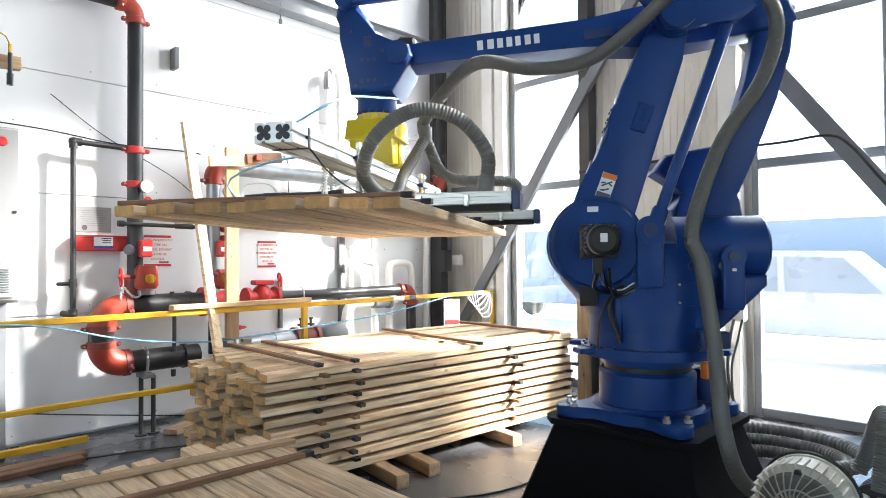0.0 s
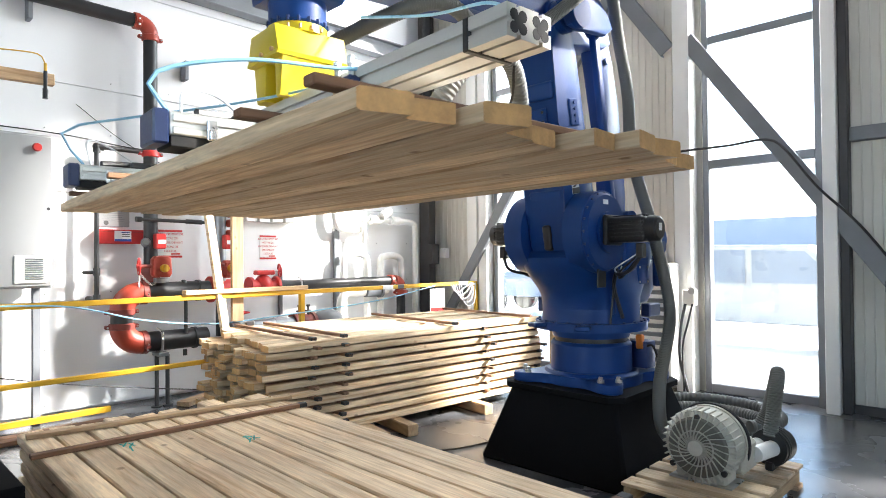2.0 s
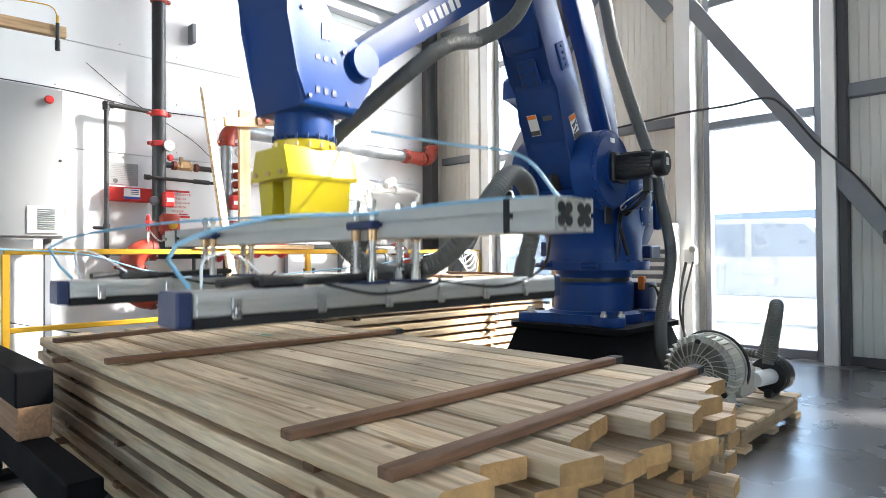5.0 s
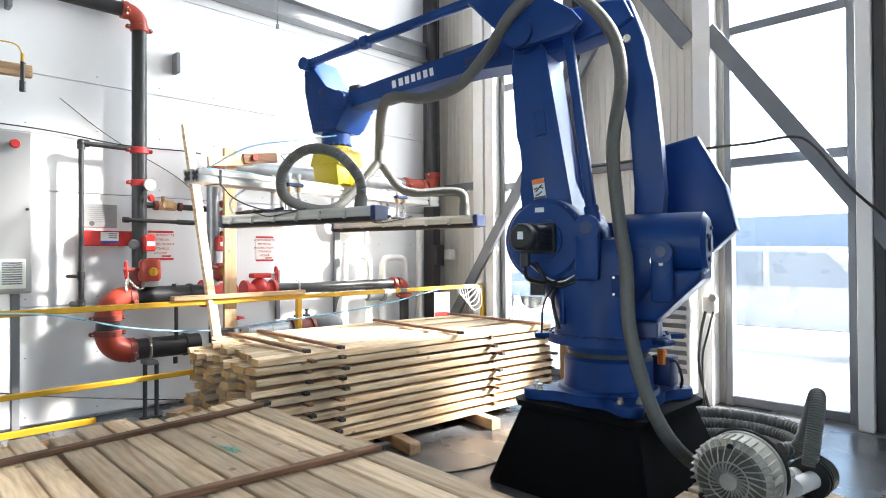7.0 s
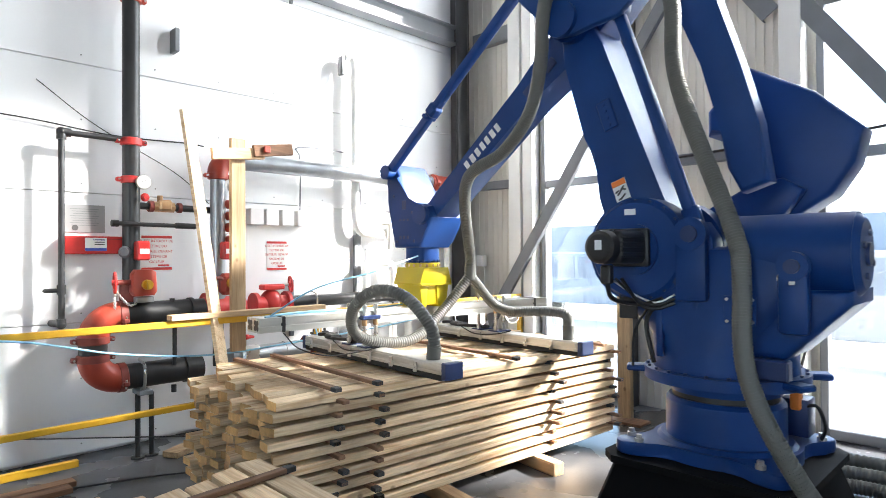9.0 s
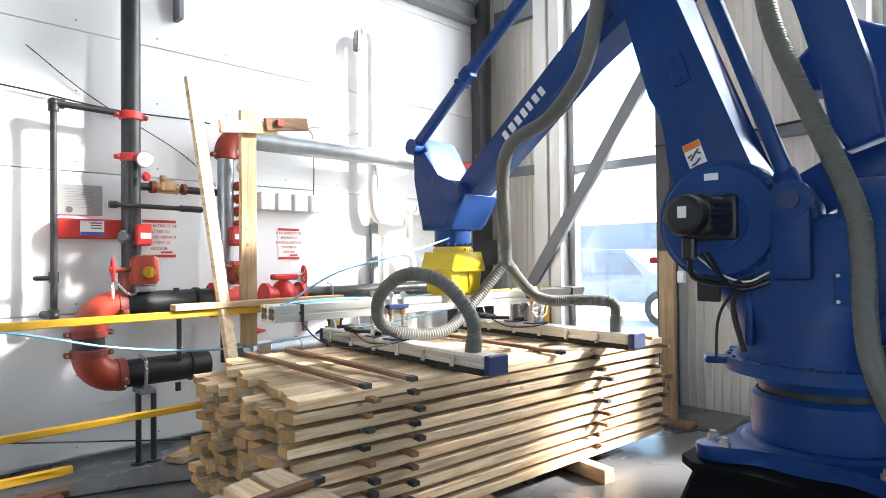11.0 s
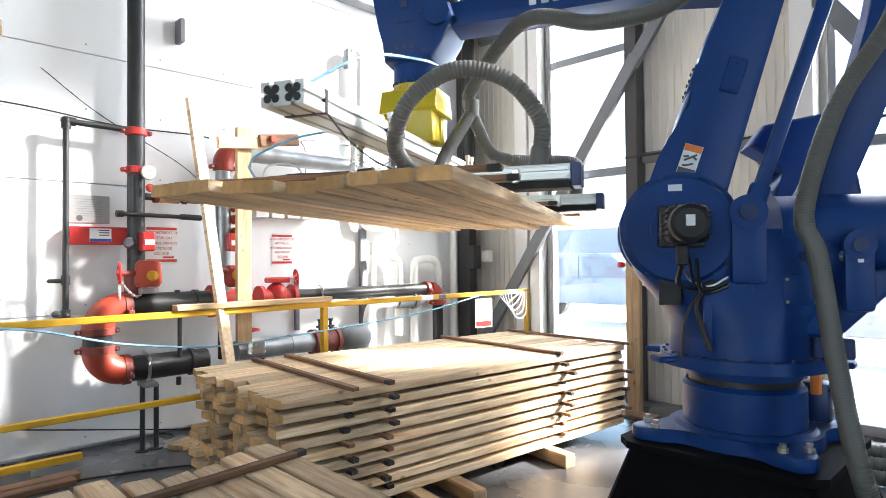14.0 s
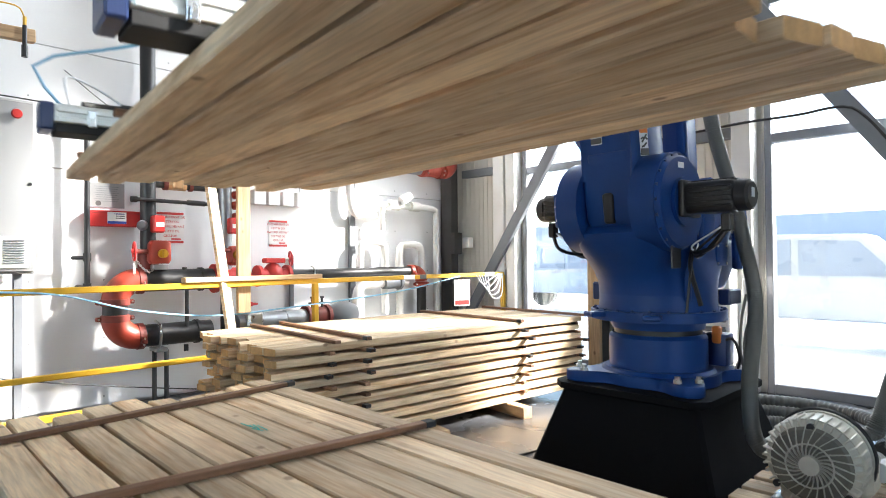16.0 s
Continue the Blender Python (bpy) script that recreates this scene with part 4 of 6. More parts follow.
bm = cyl(B(), (FB, 0, -0.235), (FB, 0, -0.335), 0.125, seg=44)
cyl(bm, (FB, 0, -0.335), (FB, 0, -FC), 0.13, 0.12, seg=44)
fl = part("tool_flange", bm, BLUE, wrist)
for k in range(18):
    a = k * math.tau / 18
    part("bolt", cyl(B(), (FB + 0.127 * math.cos(a), 0.127 * math.sin(a), -0.345), (FB + 0.127 * math.cos(a), 0.127 * math.sin(a), -0.325), 0.007, seg=6), NAVY, wrist)

# ---- vacuum gripper, its origin at the flange ----
gripper = thing("vacuum_gripper", label="aluminium vacuum gripper with two suction bars and grey hoses", category="gripper")
part("mount_ring", cyl(B(), (0, 0, -0.001), (0, 0, -0.037), 0.128, seg=40), YELLOW_TOOL, gripper)
for k in range(16):
    a = k * math.tau / 16
    part("bolt", cyl(B(), (0.129 * math.cos(a), 0.129 * math.sin(a), -0.012), (0.129 * math.cos(a), 0.129 * math.sin(a), -0.03), 0.007, seg=6), BRASS, gripper)
bm = prism(B(), [(-0.150, -0.150), (-0.115, -0.036), (0.115, -0.036), (0.150, -0.150), (0.144, -0.165), (-0.144, -0.165)], -0.165, 0.165, 0.006)
part("tool_adapter", bm, YELLOW_TOOL, gripper, "yellow folded steel tool adapter")
bm = prism(B(), [(-0.138, -0.166), (-0.02, -0.166), (-0.03, -0.325), (-0.112, -0.325)], -0.14, 0.14, 0.006)
part("lower_bracket", bm, YELLOW_TOOL, gripper)
part("lower_bracket", prism(B(), [(0.06, -0.166), (0.138, -0.166), (0.112, -0.325), (0.075, -0.325)], -0.14, 0.14, 0.006), YELLOW_TOOL, gripper)
part("bracket_web", prism(B(), [(-0.035, -0.1655), (0.08, -0.1655), (0.085, -0.31), (-0.03, -0.31)], -0.06, 0.13, 0.004), YELLOW_TOOL, gripper)
for sy in (-1, 1):
    part("folded_lip", box(B(), (0, sy * 0.166, -0.157), (0.286, 0.006, 0.018), 0.002), YELLOW_TOOL, gripper)
for bx in (-0.1, 0.0, 0.1):
    part("bolt", cyl(B(), (bx, -0.164, -0.14), (bx, -0.176, -0.14), 0.01, seg=6), BRASS, gripper)
LB, HB = 1.33, 0.369


def profile_bar(u0, u1):
    """A double aluminium profile along x with slots in its sides and ends."""
    bm = B()
    w, h = 0.18, 0.09
    out = [(-w / 2, -h / 2), (-0.053, -h / 2), (-0.053, -h / 2 + 0.012), (-0.037, -h / 2 + 0.012), (-0.037, -h / 2), (0.037, -h / 2), (0.037, -h / 2 + 0.012), (0.053, -h / 2 + 0.012), (0.053, -h / 2), (w / 2, -h / 2),
           (w / 2, -0.008), (w / 2 - 0.012, -0.008), (w / 2 - 0.012, 0.008), (w / 2, 0.008), (w / 2, h / 2), (0.053, h / 2), (0.053, h / 2 - 0.012), (0.037, h / 2 - 0.012), (0.037, h / 2), (-0.037, h / 2), (-0.037, h / 2 - 0.012), (-0.053, h / 2 - 0.012), (-0.053, h / 2), (-w / 2, h / 2),
           (-w / 2, 0.008), (-w / 2 + 0.012, 0.008), (-w / 2 + 0.012, -0.008), (-w / 2, -0.008)]
    a = [bm.verts.new((u0, y, z - HB)) for y, z in out]
    b = [bm.verts.new((u1, y, z - HB)) for y, z in out]
    for i in range(len(a)):
        j = (i + 1) % len(a)
        bm.faces.new((a[i], a[j], b[j], b[i]))
    bm.faces.new(a[::-1])
    bm.faces.new(b)
    return bm


beam = part("beam", profile_bar(-LB, LB), ALU, gripper, "double slotted aluminium profile", smooth=False)
# Black discs on closed ends paint the dark of the hollow profile.
for s in (-1, 1):
    for y in (-0.045, 0.045):
        for a in range(4):
            dx, dz = 0.024 * math.cos(a * 1.571 + 0.785), 0.024 * math.sin(a * 1.571 + 0.785)
            part("end_opening", cyl(B(), (s * LB, y + dx, -HB + dz), (s * (LB + 0.0015), y + dx, -HB + dz), 0.0165, seg=12), BLACK, beam)
        part("end_opening", cyl(B(), (s * LB, y, -HB), (s * (LB + 0.002), y, -HB), 0.017, seg=12), BLACK, beam)
    part("cable_band", box(B(), (s * (LB - 0.16), 0, -HB), (0.025, 0.186, 0.098), 0.004), BLACK, beam)
BV0, BV1, BH = -0.72, 0.935, 0.612


def suction_bar(u):
    bm = box(B(), (u, (BV0 + BV1) / 2, -BH + 0.0075), (0.13, BV1 - BV0, 0.07), 0.005)
    rails = []
    for s in (-1, 1):
        for z in (-0.014, 0.022):
            rails.append(box(B(), (u + s * 0.067, (BV0 + BV1) / 2, -BH + z), (0.008, BV1 - BV0 - 0.02, 0.022), 0.003))
    bar = part("suction_bar", bm, ALU, gripper, "pale aluminium suction housing")
    for rail in rails:
        part("side_rail", rail, ALU, bar)
    part("foam_seal", box(B(), (u, (BV0 + BV1) / 2, -BH - 0.0442), (0.128, BV1 - BV0 - 0.01, 0.033), 0.003), RUBBER, bar, "black foam sealing strip")
    for v in (BV0 - 0.02, BV1 + 0.02):
        bm = box(B(), (u, v, -BH - 0.005), (0.136, 0.045, 0.1), 0.006)
        part("end_cap", bm, NAVY, bar, "dark blue end cap")
    for v in (-0.6, -0.32, -0.05, 0.2, 0.45, 0.7):
        for s in (-1, 1):
            bm = box(B(), (u + s * 0.076, v, -BH - 0.005), (0.012, 0.03, 0.062), 0.003)
            box(bm, (u + s * 0.084, v, -BH - 0.02), (0.01, 0.018, 0.03), 0.003)
            part("clamp", bm, STEEL, bar)
    for v in (-0.10, 0.10):
        part("mount_plate", box(B(), (u, v, -BH + 0.047), (0.15, 0.11, 0.01), 0.002), NAVY, bar)
        for du in (-0.045, 0.045):
            bm = cyl(B(), (u + du, v, -BH + 0.05), (u + du, v, -HB + 0.09), 0.011, seg=12)
            cyl(bm, (u + du, v, -BH + 0.05), (u + du, v, -BH + 0.085), 0.018, seg=14)
            cyl(bm, (u + du, v, -HB + 0.06), (u + du, v, -HB + 0.085), 0.017, seg=6)
            part("guide_rod", bm, STEEL, bar)
            coil = [(u + du + 0.0155 * math.cos(k * 1.05), v + 0.0155 * math.sin(k * 1.05), -BH + 0.085 + k * 0.0026) for k in range(40)]
            part("spring", tube(B(), coil, 0.0032, seg=5, smooth=False), STEEL, bar)
            part("bush", cyl(B(), (u + du, v, -BH + 0.19), (u + du, v, -BH + 0.245), 0.0175, seg=14), BRASS, bar)
        part("mount_arm", box(B(), (u, v, -HB), (0.15, 0.05, 0.03), 0.006), NAVY, bar)
    bm = B()
    tube(bm, [(u, BV0 + 0.1, -BH + 0.06), (u - 0.04, BV0 + 0.25, -BH + 0.07), (u + 0.03, -0.35, -BH + 0.06), (u, -0.15, -BH + 0.065), (u + 0.03, 0.0, -BH + 0.07)], 0.014, 20, 6)
    tube(bm, [(u + 0.06, -0.3, -BH + 0.05), (u + 0.085, -0.1, -BH + 0.01), (u + 0.08, 0.15, -BH + 0.03), (u + 0.02, 0.25, -BH + 0.06)], 0.005, 20, 6)
    box(bm, (u - 0.01, -0.42, -BH + 0.06), (0.07, 0.16, 0.035), 0.01)
    part("wiring", bm, BLACK, bar)
    return bar


suction_bar(0.54)
suction_bar(-0.72)
BAR_HOSE_A = [(0.54, 0.78, -BH + 0.03), (0.545, 0.80, -0.49), (0.58, 0.80, -0.36), (0.66, 0.67, -0.20), (0.74, 0.46, -0.165), (0.78, 0.27, -0.29), (0.70, 0.17, -0.46), (0.48, 0.17, -0.54), (0.22, 0.19, -0.53), (-0.05, 0.17, -0.36), (-0.262, 0.249, -0.10)]
BAR_HOSE_B = [(-0.726, 0.80, -BH + 0.03), (-0.715, 0.81, -0.46), (-0.67, 0.80, -0.375), (-0.574, 0.618, -0.365), (-0.464, 0.464, -0.37), (-0.42, 0.32, -0.31), (-0.262, 0.249, -0.10)]
for pts, n in ((BAR_HOSE_A, 250), (BAR_HOSE_B, 170)):
    h = part("vacuum_hose", tube(B(), pts, 0.0355, n, 14, ribs=0.0035), HOSE, gripper, "grey ribbed vacuum hose")
    part("hose_collar", cyl(B(), pts[0], pts[1], 0.044, seg=20), HOSE, h)
HOSE_Y = Vector((-0.262, 0.249, -0.09))
part("hose_branch", cyl(B(), (-0.262, 0.249, -0.13), (-0.262, 0.249, -0.03), 0.044, seg=20), HOSE, gripper)
for pts, r, m in (([(0.515, BV0 + 0.03, -BH + 0.05), (0.515, BV0 - 0.02, -0.45), (0.55, BV0 + 0.25, -0.36), (0.6, -0.1, -0.33), (0.8, 0.0, -0.31), (1.1, 0.02, -0.31), (1.28, 0.06, -0.32)], 0.007, AIR_BLUE),
                  ([(-0.726, BV0 + 0.03, -BH + 0.05), (-0.72, BV0 - 0.05, -0.42), (-0.6, -0.5, -0.34), (-0.2, -0.2, -0.31), (0.4, -0.05, -0.32), (1.2, -0.02, -0.32)], 0.006, AIR_BLUE),
                  ([(1.25, 0.05, -0.32), (1.0, 0.18, -0.15), (0.6, 0.25, -0.05), (0.2, 0.2, 0.05)], 0.006, AIR_BLUE),
                  ([(0.52, BV0 + 0.06, -BH + 0.05), (0.5, BV0 + 0.08, -0.48), (0.45, BV0 + 0.2, -0.47), (0.48, BV0 + 0.3, -0.56)], 0.005, AIR_WHITE),
                  ([(-0.73, BV0 + 0.06, -BH + 0.05), (-0.75, BV0 + 0.05, -0.45), (-0.8, BV0 + 0.15, -0.46), (-0.73, BV0 + 0.28, -0.56)], 0.005, AIR_WHITE),
                  ([(1.18, 0.1, -0.42), (1.1, 0.16, -0.52), (0.9, 0.2, -0.58), (0.6, 0.2, -0.57)], 0.0045, BLACK)):
    part("air_tube", tube(B(), pts, r, 30, 6), m, gripper)

# ---- sprinkler pipework on the white wall ----
Y, Z, X = Vector((0, 1, 0)), Vector((0, 0, 1)), Vector((1, 0, 0))


def coupling(c, axis, r, parent, material=ORANGE_RED, name="coupling"):
    """A grooved pipe coupling with two bolt lugs."""
    c, axis = Vector(c), Vector(axis)
    side = axis.cross(Vector((0.3, 0.2, 1)) if abs(axis.z) < 0.9 else X).normalized()
    bm = cyl(B(), c - axis * 0.024, c + axis * 0.024, r + 0.016, seg=24)
    for s in (-1, 1):
        cyl(bm, c + axis * s * 0.024, c + axis * s * 0.031, r + 0.014, r + 0.004, seg=24)
        box(bm, c + side * s * (r + 0.03), (0.045, 0.045, 0.035), 0.008)
    ob = part(name, bm, material, parent)
    for s in (-1, 1):
        q = c + side * s * (r + 0.034)
        up = axis.cross(side)
        part("bolt", cyl(B(), q - up * 0.035, q + up * 0.035, 0.008, seg=8), STEEL, ob)
    return ob


def handwheel(c, axis, r, parent, material=RED):
    c, axis = Vector(c), Vector(axis).normalized()
    a = axis.orthogonal().normalized()
    b = axis.cross(a)
    ring = [c + (a * math.cos(t) + b * math.sin(t)) * r for t in [k * math.tau / 20 for k in range(21)]]
    bm = tube(B(), ring, 0.009, seg=8, smooth=False)
    for k in range(4):
        d = a * math.cos(k * 1.571 + 0.5) + b * math.sin(k * 1.571 + 0.5)
        cyl(bm, c, c + d * r, 0.006, seg=6)
    cyl(bm, c - axis * 0.02, c + axis * 0.02, 0.02, seg=10)
    ob = part("handwheel", bm, material, parent)
    return ob


PX = -6.2
riser = thing("sprinkler_riser", label="black sprinkler riser pipe with red couplings and gauge", category="pipe")
part("riser_pipe", cyl(B(), (PX, 3.11, 1.16), (PX, 3.11, 3.56), 0.064, seg=28), BLACK_PIPE, riser)
part("elbow", elbow(B(), (PX, 3.11, 3.72), (0, -1, 0), (0, 0, -1), 0.11, 0.072), ORANGE_RED, riser, "orange-red grooved elbow")
part("header_pipe", cyl(B(), (PX, -5.9, 3.72), (PX, 3.0, 3.72), 0.064, seg=28), BLACK_PIPE, riser)
coupling((PX, 3.11, 3.58), Z, 0.064, riser)
coupling((PX, 2.98, 3.72), Y, 0.064, riser)
coupling((PX, 3.11, 2.44), Z, 0.064, riser, RED)
coupling((PX, 3.11, 2.14), Z, 0.058, riser, RED)
g = part("gauge", cyl(B(), (PX + 0.085, 3.17, 2.12), (PX + 0.115, 3.17, 2.12), 0.058, seg=28), STEEL, riser, "white dial pressure gauge")
part("dial", cyl(B(), (PX + 0.115, 3.17, 2.12), (PX + 0.117, 3.17, 2.12), 0.051, seg=28), PAPER, g)
part("needle", box(B(), (PX + 0.1185, 3.165, 2.125), (0.002, 0.05, 0.004), 0, Matrix.Rotation(0.4, 3, "X")), DARK_PRINT, g, smooth=False)
handwheel((PX + 0.1, 3.18, 2.0), X, 0.025, riser)
part("flow_switch", box(B(), (PX + 0.12, 3.15, 1.58), (0.09, 0.10, 0.15), 0.012), RED, riser, "red flow switch with white label")
part("switch_label", box(B(), (PX + 0.166, 3.155, 1.575), (0.002, 0.07, 0.04), 0), PAPER, riser, smooth=False)
bm = cyl(B(), (PX + 0.02, 3.06, 1.57), (PX + 0.12, 3.02, 1.57), 0.05, 0.03, seg=14)
part("switch_body", bm, GREY_STEEL, riser)
# main valve set
bm = cyl(B(), (PX, 3.11, 1.13), (PX, 3.11, 1.34), 0.085, seg=26)
box(bm, (PX + 0.1, 3.11, 1.32), (0.16, 0.06, 0.06), 0.01)
part("valve_body", bm, BRICK_RED, riser)
bm = prism(B(), [(-0.09, -0.07), (-0.07, -0.1), (0.07, -0.1), (0.09, -0.07), (0.085, 0.08), (0.05, 0.1), (-0.06, 0.1), (-0.085, 0.07)], 0, 0.09, 0.012)
for v in bm.verts:
    v.co = Vector((v.co.y + PX + 0.17, v.co.x + 3.125, v.co.z + 1.335))
gb = part("gear_operator", bm, ORANGE_RED, riser, "orange-red valve gear operator with yellow knob")
bm = cyl(B(), (PX + 0.26, 3.135, 1.32), (PX + 0.30, 3.135, 1.32), 0.038, seg=18)
box(bm, (PX + 0.31, 3.135, 1.32), (0.03, 0.025, 0.07), 0.006)
part("indicator_knob", bm, YELLOW, gb)
part("name_plate", box(B(), (PX + 0.2, 3.135, 1.205), (0.07, 0.13, 0.045), 0.006), GREY_PIPE, riser)
handwheel((PX + 0.2, 2.93, 1.34), (0.2, 1, 0), 0.075, riser)
part("spindle", cyl(B(), (PX + 0.2, 2.93, 1.34), (PX + 0.2, 3.05, 1.34), 0.02, seg=12), BRICK_RED, riser)


def chain(pts, n, parent):
    bm = B()
    c = spline(pts, n)
    for i, q in enumerate(c):
        a = (c[min(i + 1, n)] - c[max(i - 1, 0)]).normalized()
        s = (a.cross(X) if i % 2 else X).normalized()
        ring = [q + a * 0.014 * math.cos(t) + s * 0.008 * math.sin(t) for t in [k * math.tau / 8 for k in range(9)]]
        tube(bm, ring, 0.0026, seg=4, smooth=False)
    return part("chain", bm, STEEL, parent)


chain([(PX + 0.2, 2.93, 1.27), (PX + 0.22, 2.925, 1.15), (PX + 0.21, 2.93, 1.0)], 22, riser)
chain([(PX + 0.2, 2.93, 1.28), (PX + 0.24, 3.02, 1.17), (PX + 0.22, 3.10, 1.2)], 16, riser)

# big looped main under the riser
main = thing("water_main_loop", label="black water main with big dull red elbows on steel legs", category="pipe")
MX, MR = -6.03, 0.095
part("upper_pipe", cyl(B(), (MX - 0.03, 2.98, 1.09), (MX - 0.03, 3.62, 1.09), MR, seg=32), BLACK_PIPE, main)
part("elbow", elbow(B(), (MX - 0.03, 2.80, 1.09), Y, -Z, 0.17, MR + 0.01, 10, 24), ORANGE_RED, main, "dull orange-red pipe elbow")
part("short_pipe", cyl(B(), (MX - 0.03, 2.80, 0.94), (MX - 0.03, 2.80, 0.76), MR, seg=32), BLACK_PIPE, main)
part("elbow", elbow(B(), (MX - 0.03, 2.80, 0.62), Y, Z, 0.17, MR + 0.01, 10, 24), ORANGE_RED, main, "dull orange-red pipe elbow")
part("lower_pipe", cyl(B(), (MX - 0.03, 2.96, 0.62), (MX - 0.03, 3.60, 0.62), MR, seg=32), BLACK_PIPE, main)
for q, ax in (((MX - 0.03, 2.99, 1.09), Y), ((MX - 0.03, 2.80, 0.92), Z), ((MX - 0.03, 2.80, 0.785), Z), ((MX - 0.03, 2.99, 0.62), Y)):
    coupling(q, ax, MR, main, BRICK_RED)
for y, z in ((3.50, 1.09), (3.46, 0.62)):
    part("pipe_collar", cyl(B(), (MX - 0.03, y, z), (MX - 0.03, y + 0.03, z), MR + 0.012, seg=28), BLACK_PIPE, main)
for x, z0, z1, r in ((MX, 1.2, 1.12, 0.02), (MX + 0.05, 1.0, 0.68, 0.017), (MX + 0.03, 0.52, 0.46, 0.02)):
    part("drain_pipe", cyl(B(), (x, 3.36, z0), (x, 3.36, z1), r, seg=12), BLACK_PIPE, main)
part("pipe_strap", tube(B(), [(MX - 0.03, 3.12, 0.5), (MX + 0.08, 3.12, 0.54), (MX + 0.09, 3.12, 0.70), (MX - 0.03, 3.12, 0.74)], 0.012, 14, 6), STEEL, main)
bm = box(B(), (MX + 0.02, 3.13, 0.50), (0.16, 0.1, 0.035), 0.004)
part("saddle", bm, GREY_STEEL, main)
for y in (3.09, 3.19):
    bm = cyl(B(), (MX + 0.03, y, 0.0), (MX + 0.03, y, 0.49), 0.019, seg=14)
    cyl(bm, (MX + 0.03, y, 0.0), (MX + 0.03, y, 0.012), 0.05, seg=14)
    part("leg", bm, BLACK_PIPE, main)

# thin drain loop, left of the riser
dl = thing("drain_loop", label="thin black drain pipe running down the white wall", category="pipe")
part("pipe", tube(B(), [(PX, 3.05, 2.45), (PX, 2.66, 2.455)], 0.022, seg=12, smooth=False), BLACK_PIPE, dl)
bm = ball(B(), (PX, 2.63, 2.455), 0.036)
cyl(bm, (PX, 2.63, 2.45), (PX, 2.63, 2.40), 0.033, seg=14)
cyl(bm, (PX, 2.63, 2.455), (PX, 2.69, 2.455), 0.033, seg=14)
part("fitting", bm, BLACK_PIPE, dl)
part("pipe", cyl(B(), (PX, 2.63, 2.43), (PX, 2.63, 1.06), 0.022, seg=14), BLACK_PIPE, dl)
bm = ball(B(), (PX, 2.63, 1.04), 0.034)
cyl(bm, (PX, 2.63, 1.04), (WX, 2.60, 1.04), 0.026, seg=12)
cyl(bm, (PX, 2.63, 1.08), (PX, 2.63, 1.03), 0.032, seg=14)
part("end_fitting", bm, BLACK_PIPE, dl)
bm = box(B(), (PX, 2.56, 1.29), (0.035, 0.1, 0.03), 0.012)
cyl(bm, (PX, 2.63, 1.26), (PX, 2.63, 1.33), 0.03, seg=12)
part("ball_valve", bm, BLACK_PIPE, dl)
wr = thing("signal_conduit", label="black horizontal conduit between two risers", category="conduit")
bm = cyl(B(), (PX + 0.09, 2.98, 1.79), (PX + 0.09, 3.66, 1.78), 0.017, seg=12)
cyl(bm, (PX + 0.09, 2.94, 1.79), (PX + 0.09, 2.99, 1.79), 0.026, seg=8)
cyl(bm, (PX + 0.09, 3.42, 1.785), (PX + 0.09, 3.58, 1.782), 0.024, seg=10)
part("tube", bm, BLACK_PIPE, wr)
bv = thing("test_branch", label="brass test valve on a short black branch pipe", category="valve")
part("branch_pipe", cyl(B(), (PX, 3.17, 1.94), (PX, 3.78, 1.93), 0.028, seg=14), BLACK_PIPE, bv)
bm = cyl(B(), (PX, 3.27, 1.94), (PX, 3.44, 1.938), 0.042, seg=8)
box(bm, (PX + 0.02, 3.36, 1.95), (0.08, 0.1, 0.09), 0.015)
cyl(bm, (PX, 3.33, 1.96), (PX, 3.33, 2.03), 0.022, seg=10)
part("brass_body", bm, BRASS, bv)
part("union", cyl(B(), (PX, 3.24, 1.94), (PX, 3.275, 1.94), 0.046, seg=14), BRICK_RED, bv)
part("union", cyl(B(), (PX, 3.47, 1.937), (PX, 3.50, 1.937), 0.042, seg=14), BRICK_RED, bv)

# second riser with the long galvanised run
r2 = thing("galvanised_run", label="long galvanised pipe along the wall with red elbows", category="pipe")
RX = -6.12
part("riser_pipe", cyl(B(), (RX, 3.78, 1.15), (RX, 3.78, 2.22), 0.062, seg=24), GREY_PIPE, r2)
part("elbow", elbow(B(), (RX, 3.78, 2.37), Y, -Z, 0.13, 0.085, 8, 22), ORANGE_RED, r2)
coupling((RX, 3.78, 2.22), Z, 0.068, r2)
coupling((RX, 3.93, 2.37), Y, 0.076, r2)
part("long_pipe", cyl(B(), (RX, 3.9, 2.37), (RX, 6.32, 2.37), 0.078, seg=32), GREY_PIPE, r2)
coupling((RX, 6.36, 2.37), Y, 0.08, r2)
bm = cyl(B(), (RX, 6.3, 2.37), (RX, 6.62, 2.37), 0.085, seg=28)
part("tee", bm, ORANGE_RED, r2)
coupling((RX, 6.64, 2.37), Y, 0.08, r2)
part("elbow", elbow(B(), (RX, 6.86, 2.37), -Y, Z, 0.14, 0.09, 8, 22), ORANGE_RED, r2)
coupling((RX, 6.86, 2.54), Z, 0.08, r2)
part("vertical_pipe", cyl(B(), (RX, 6.86, 2.5), (RX, 6.86, 6.95), 0.074, seg=28), BLACK_PIPE, r2)
bm = cyl(B(), (RX, 3.78, 0.6), (RX, 3.78, 1.2), 0.045, seg=20)
part("drop_pipe", bm, BLACK_PIPE, r2)
gg = part("gauge", cyl(B(), (RX + 0.1, 3.88, 2.12), (RX + 0.13, 3.88, 2.12), 0.06, seg=26), STEEL, r2)
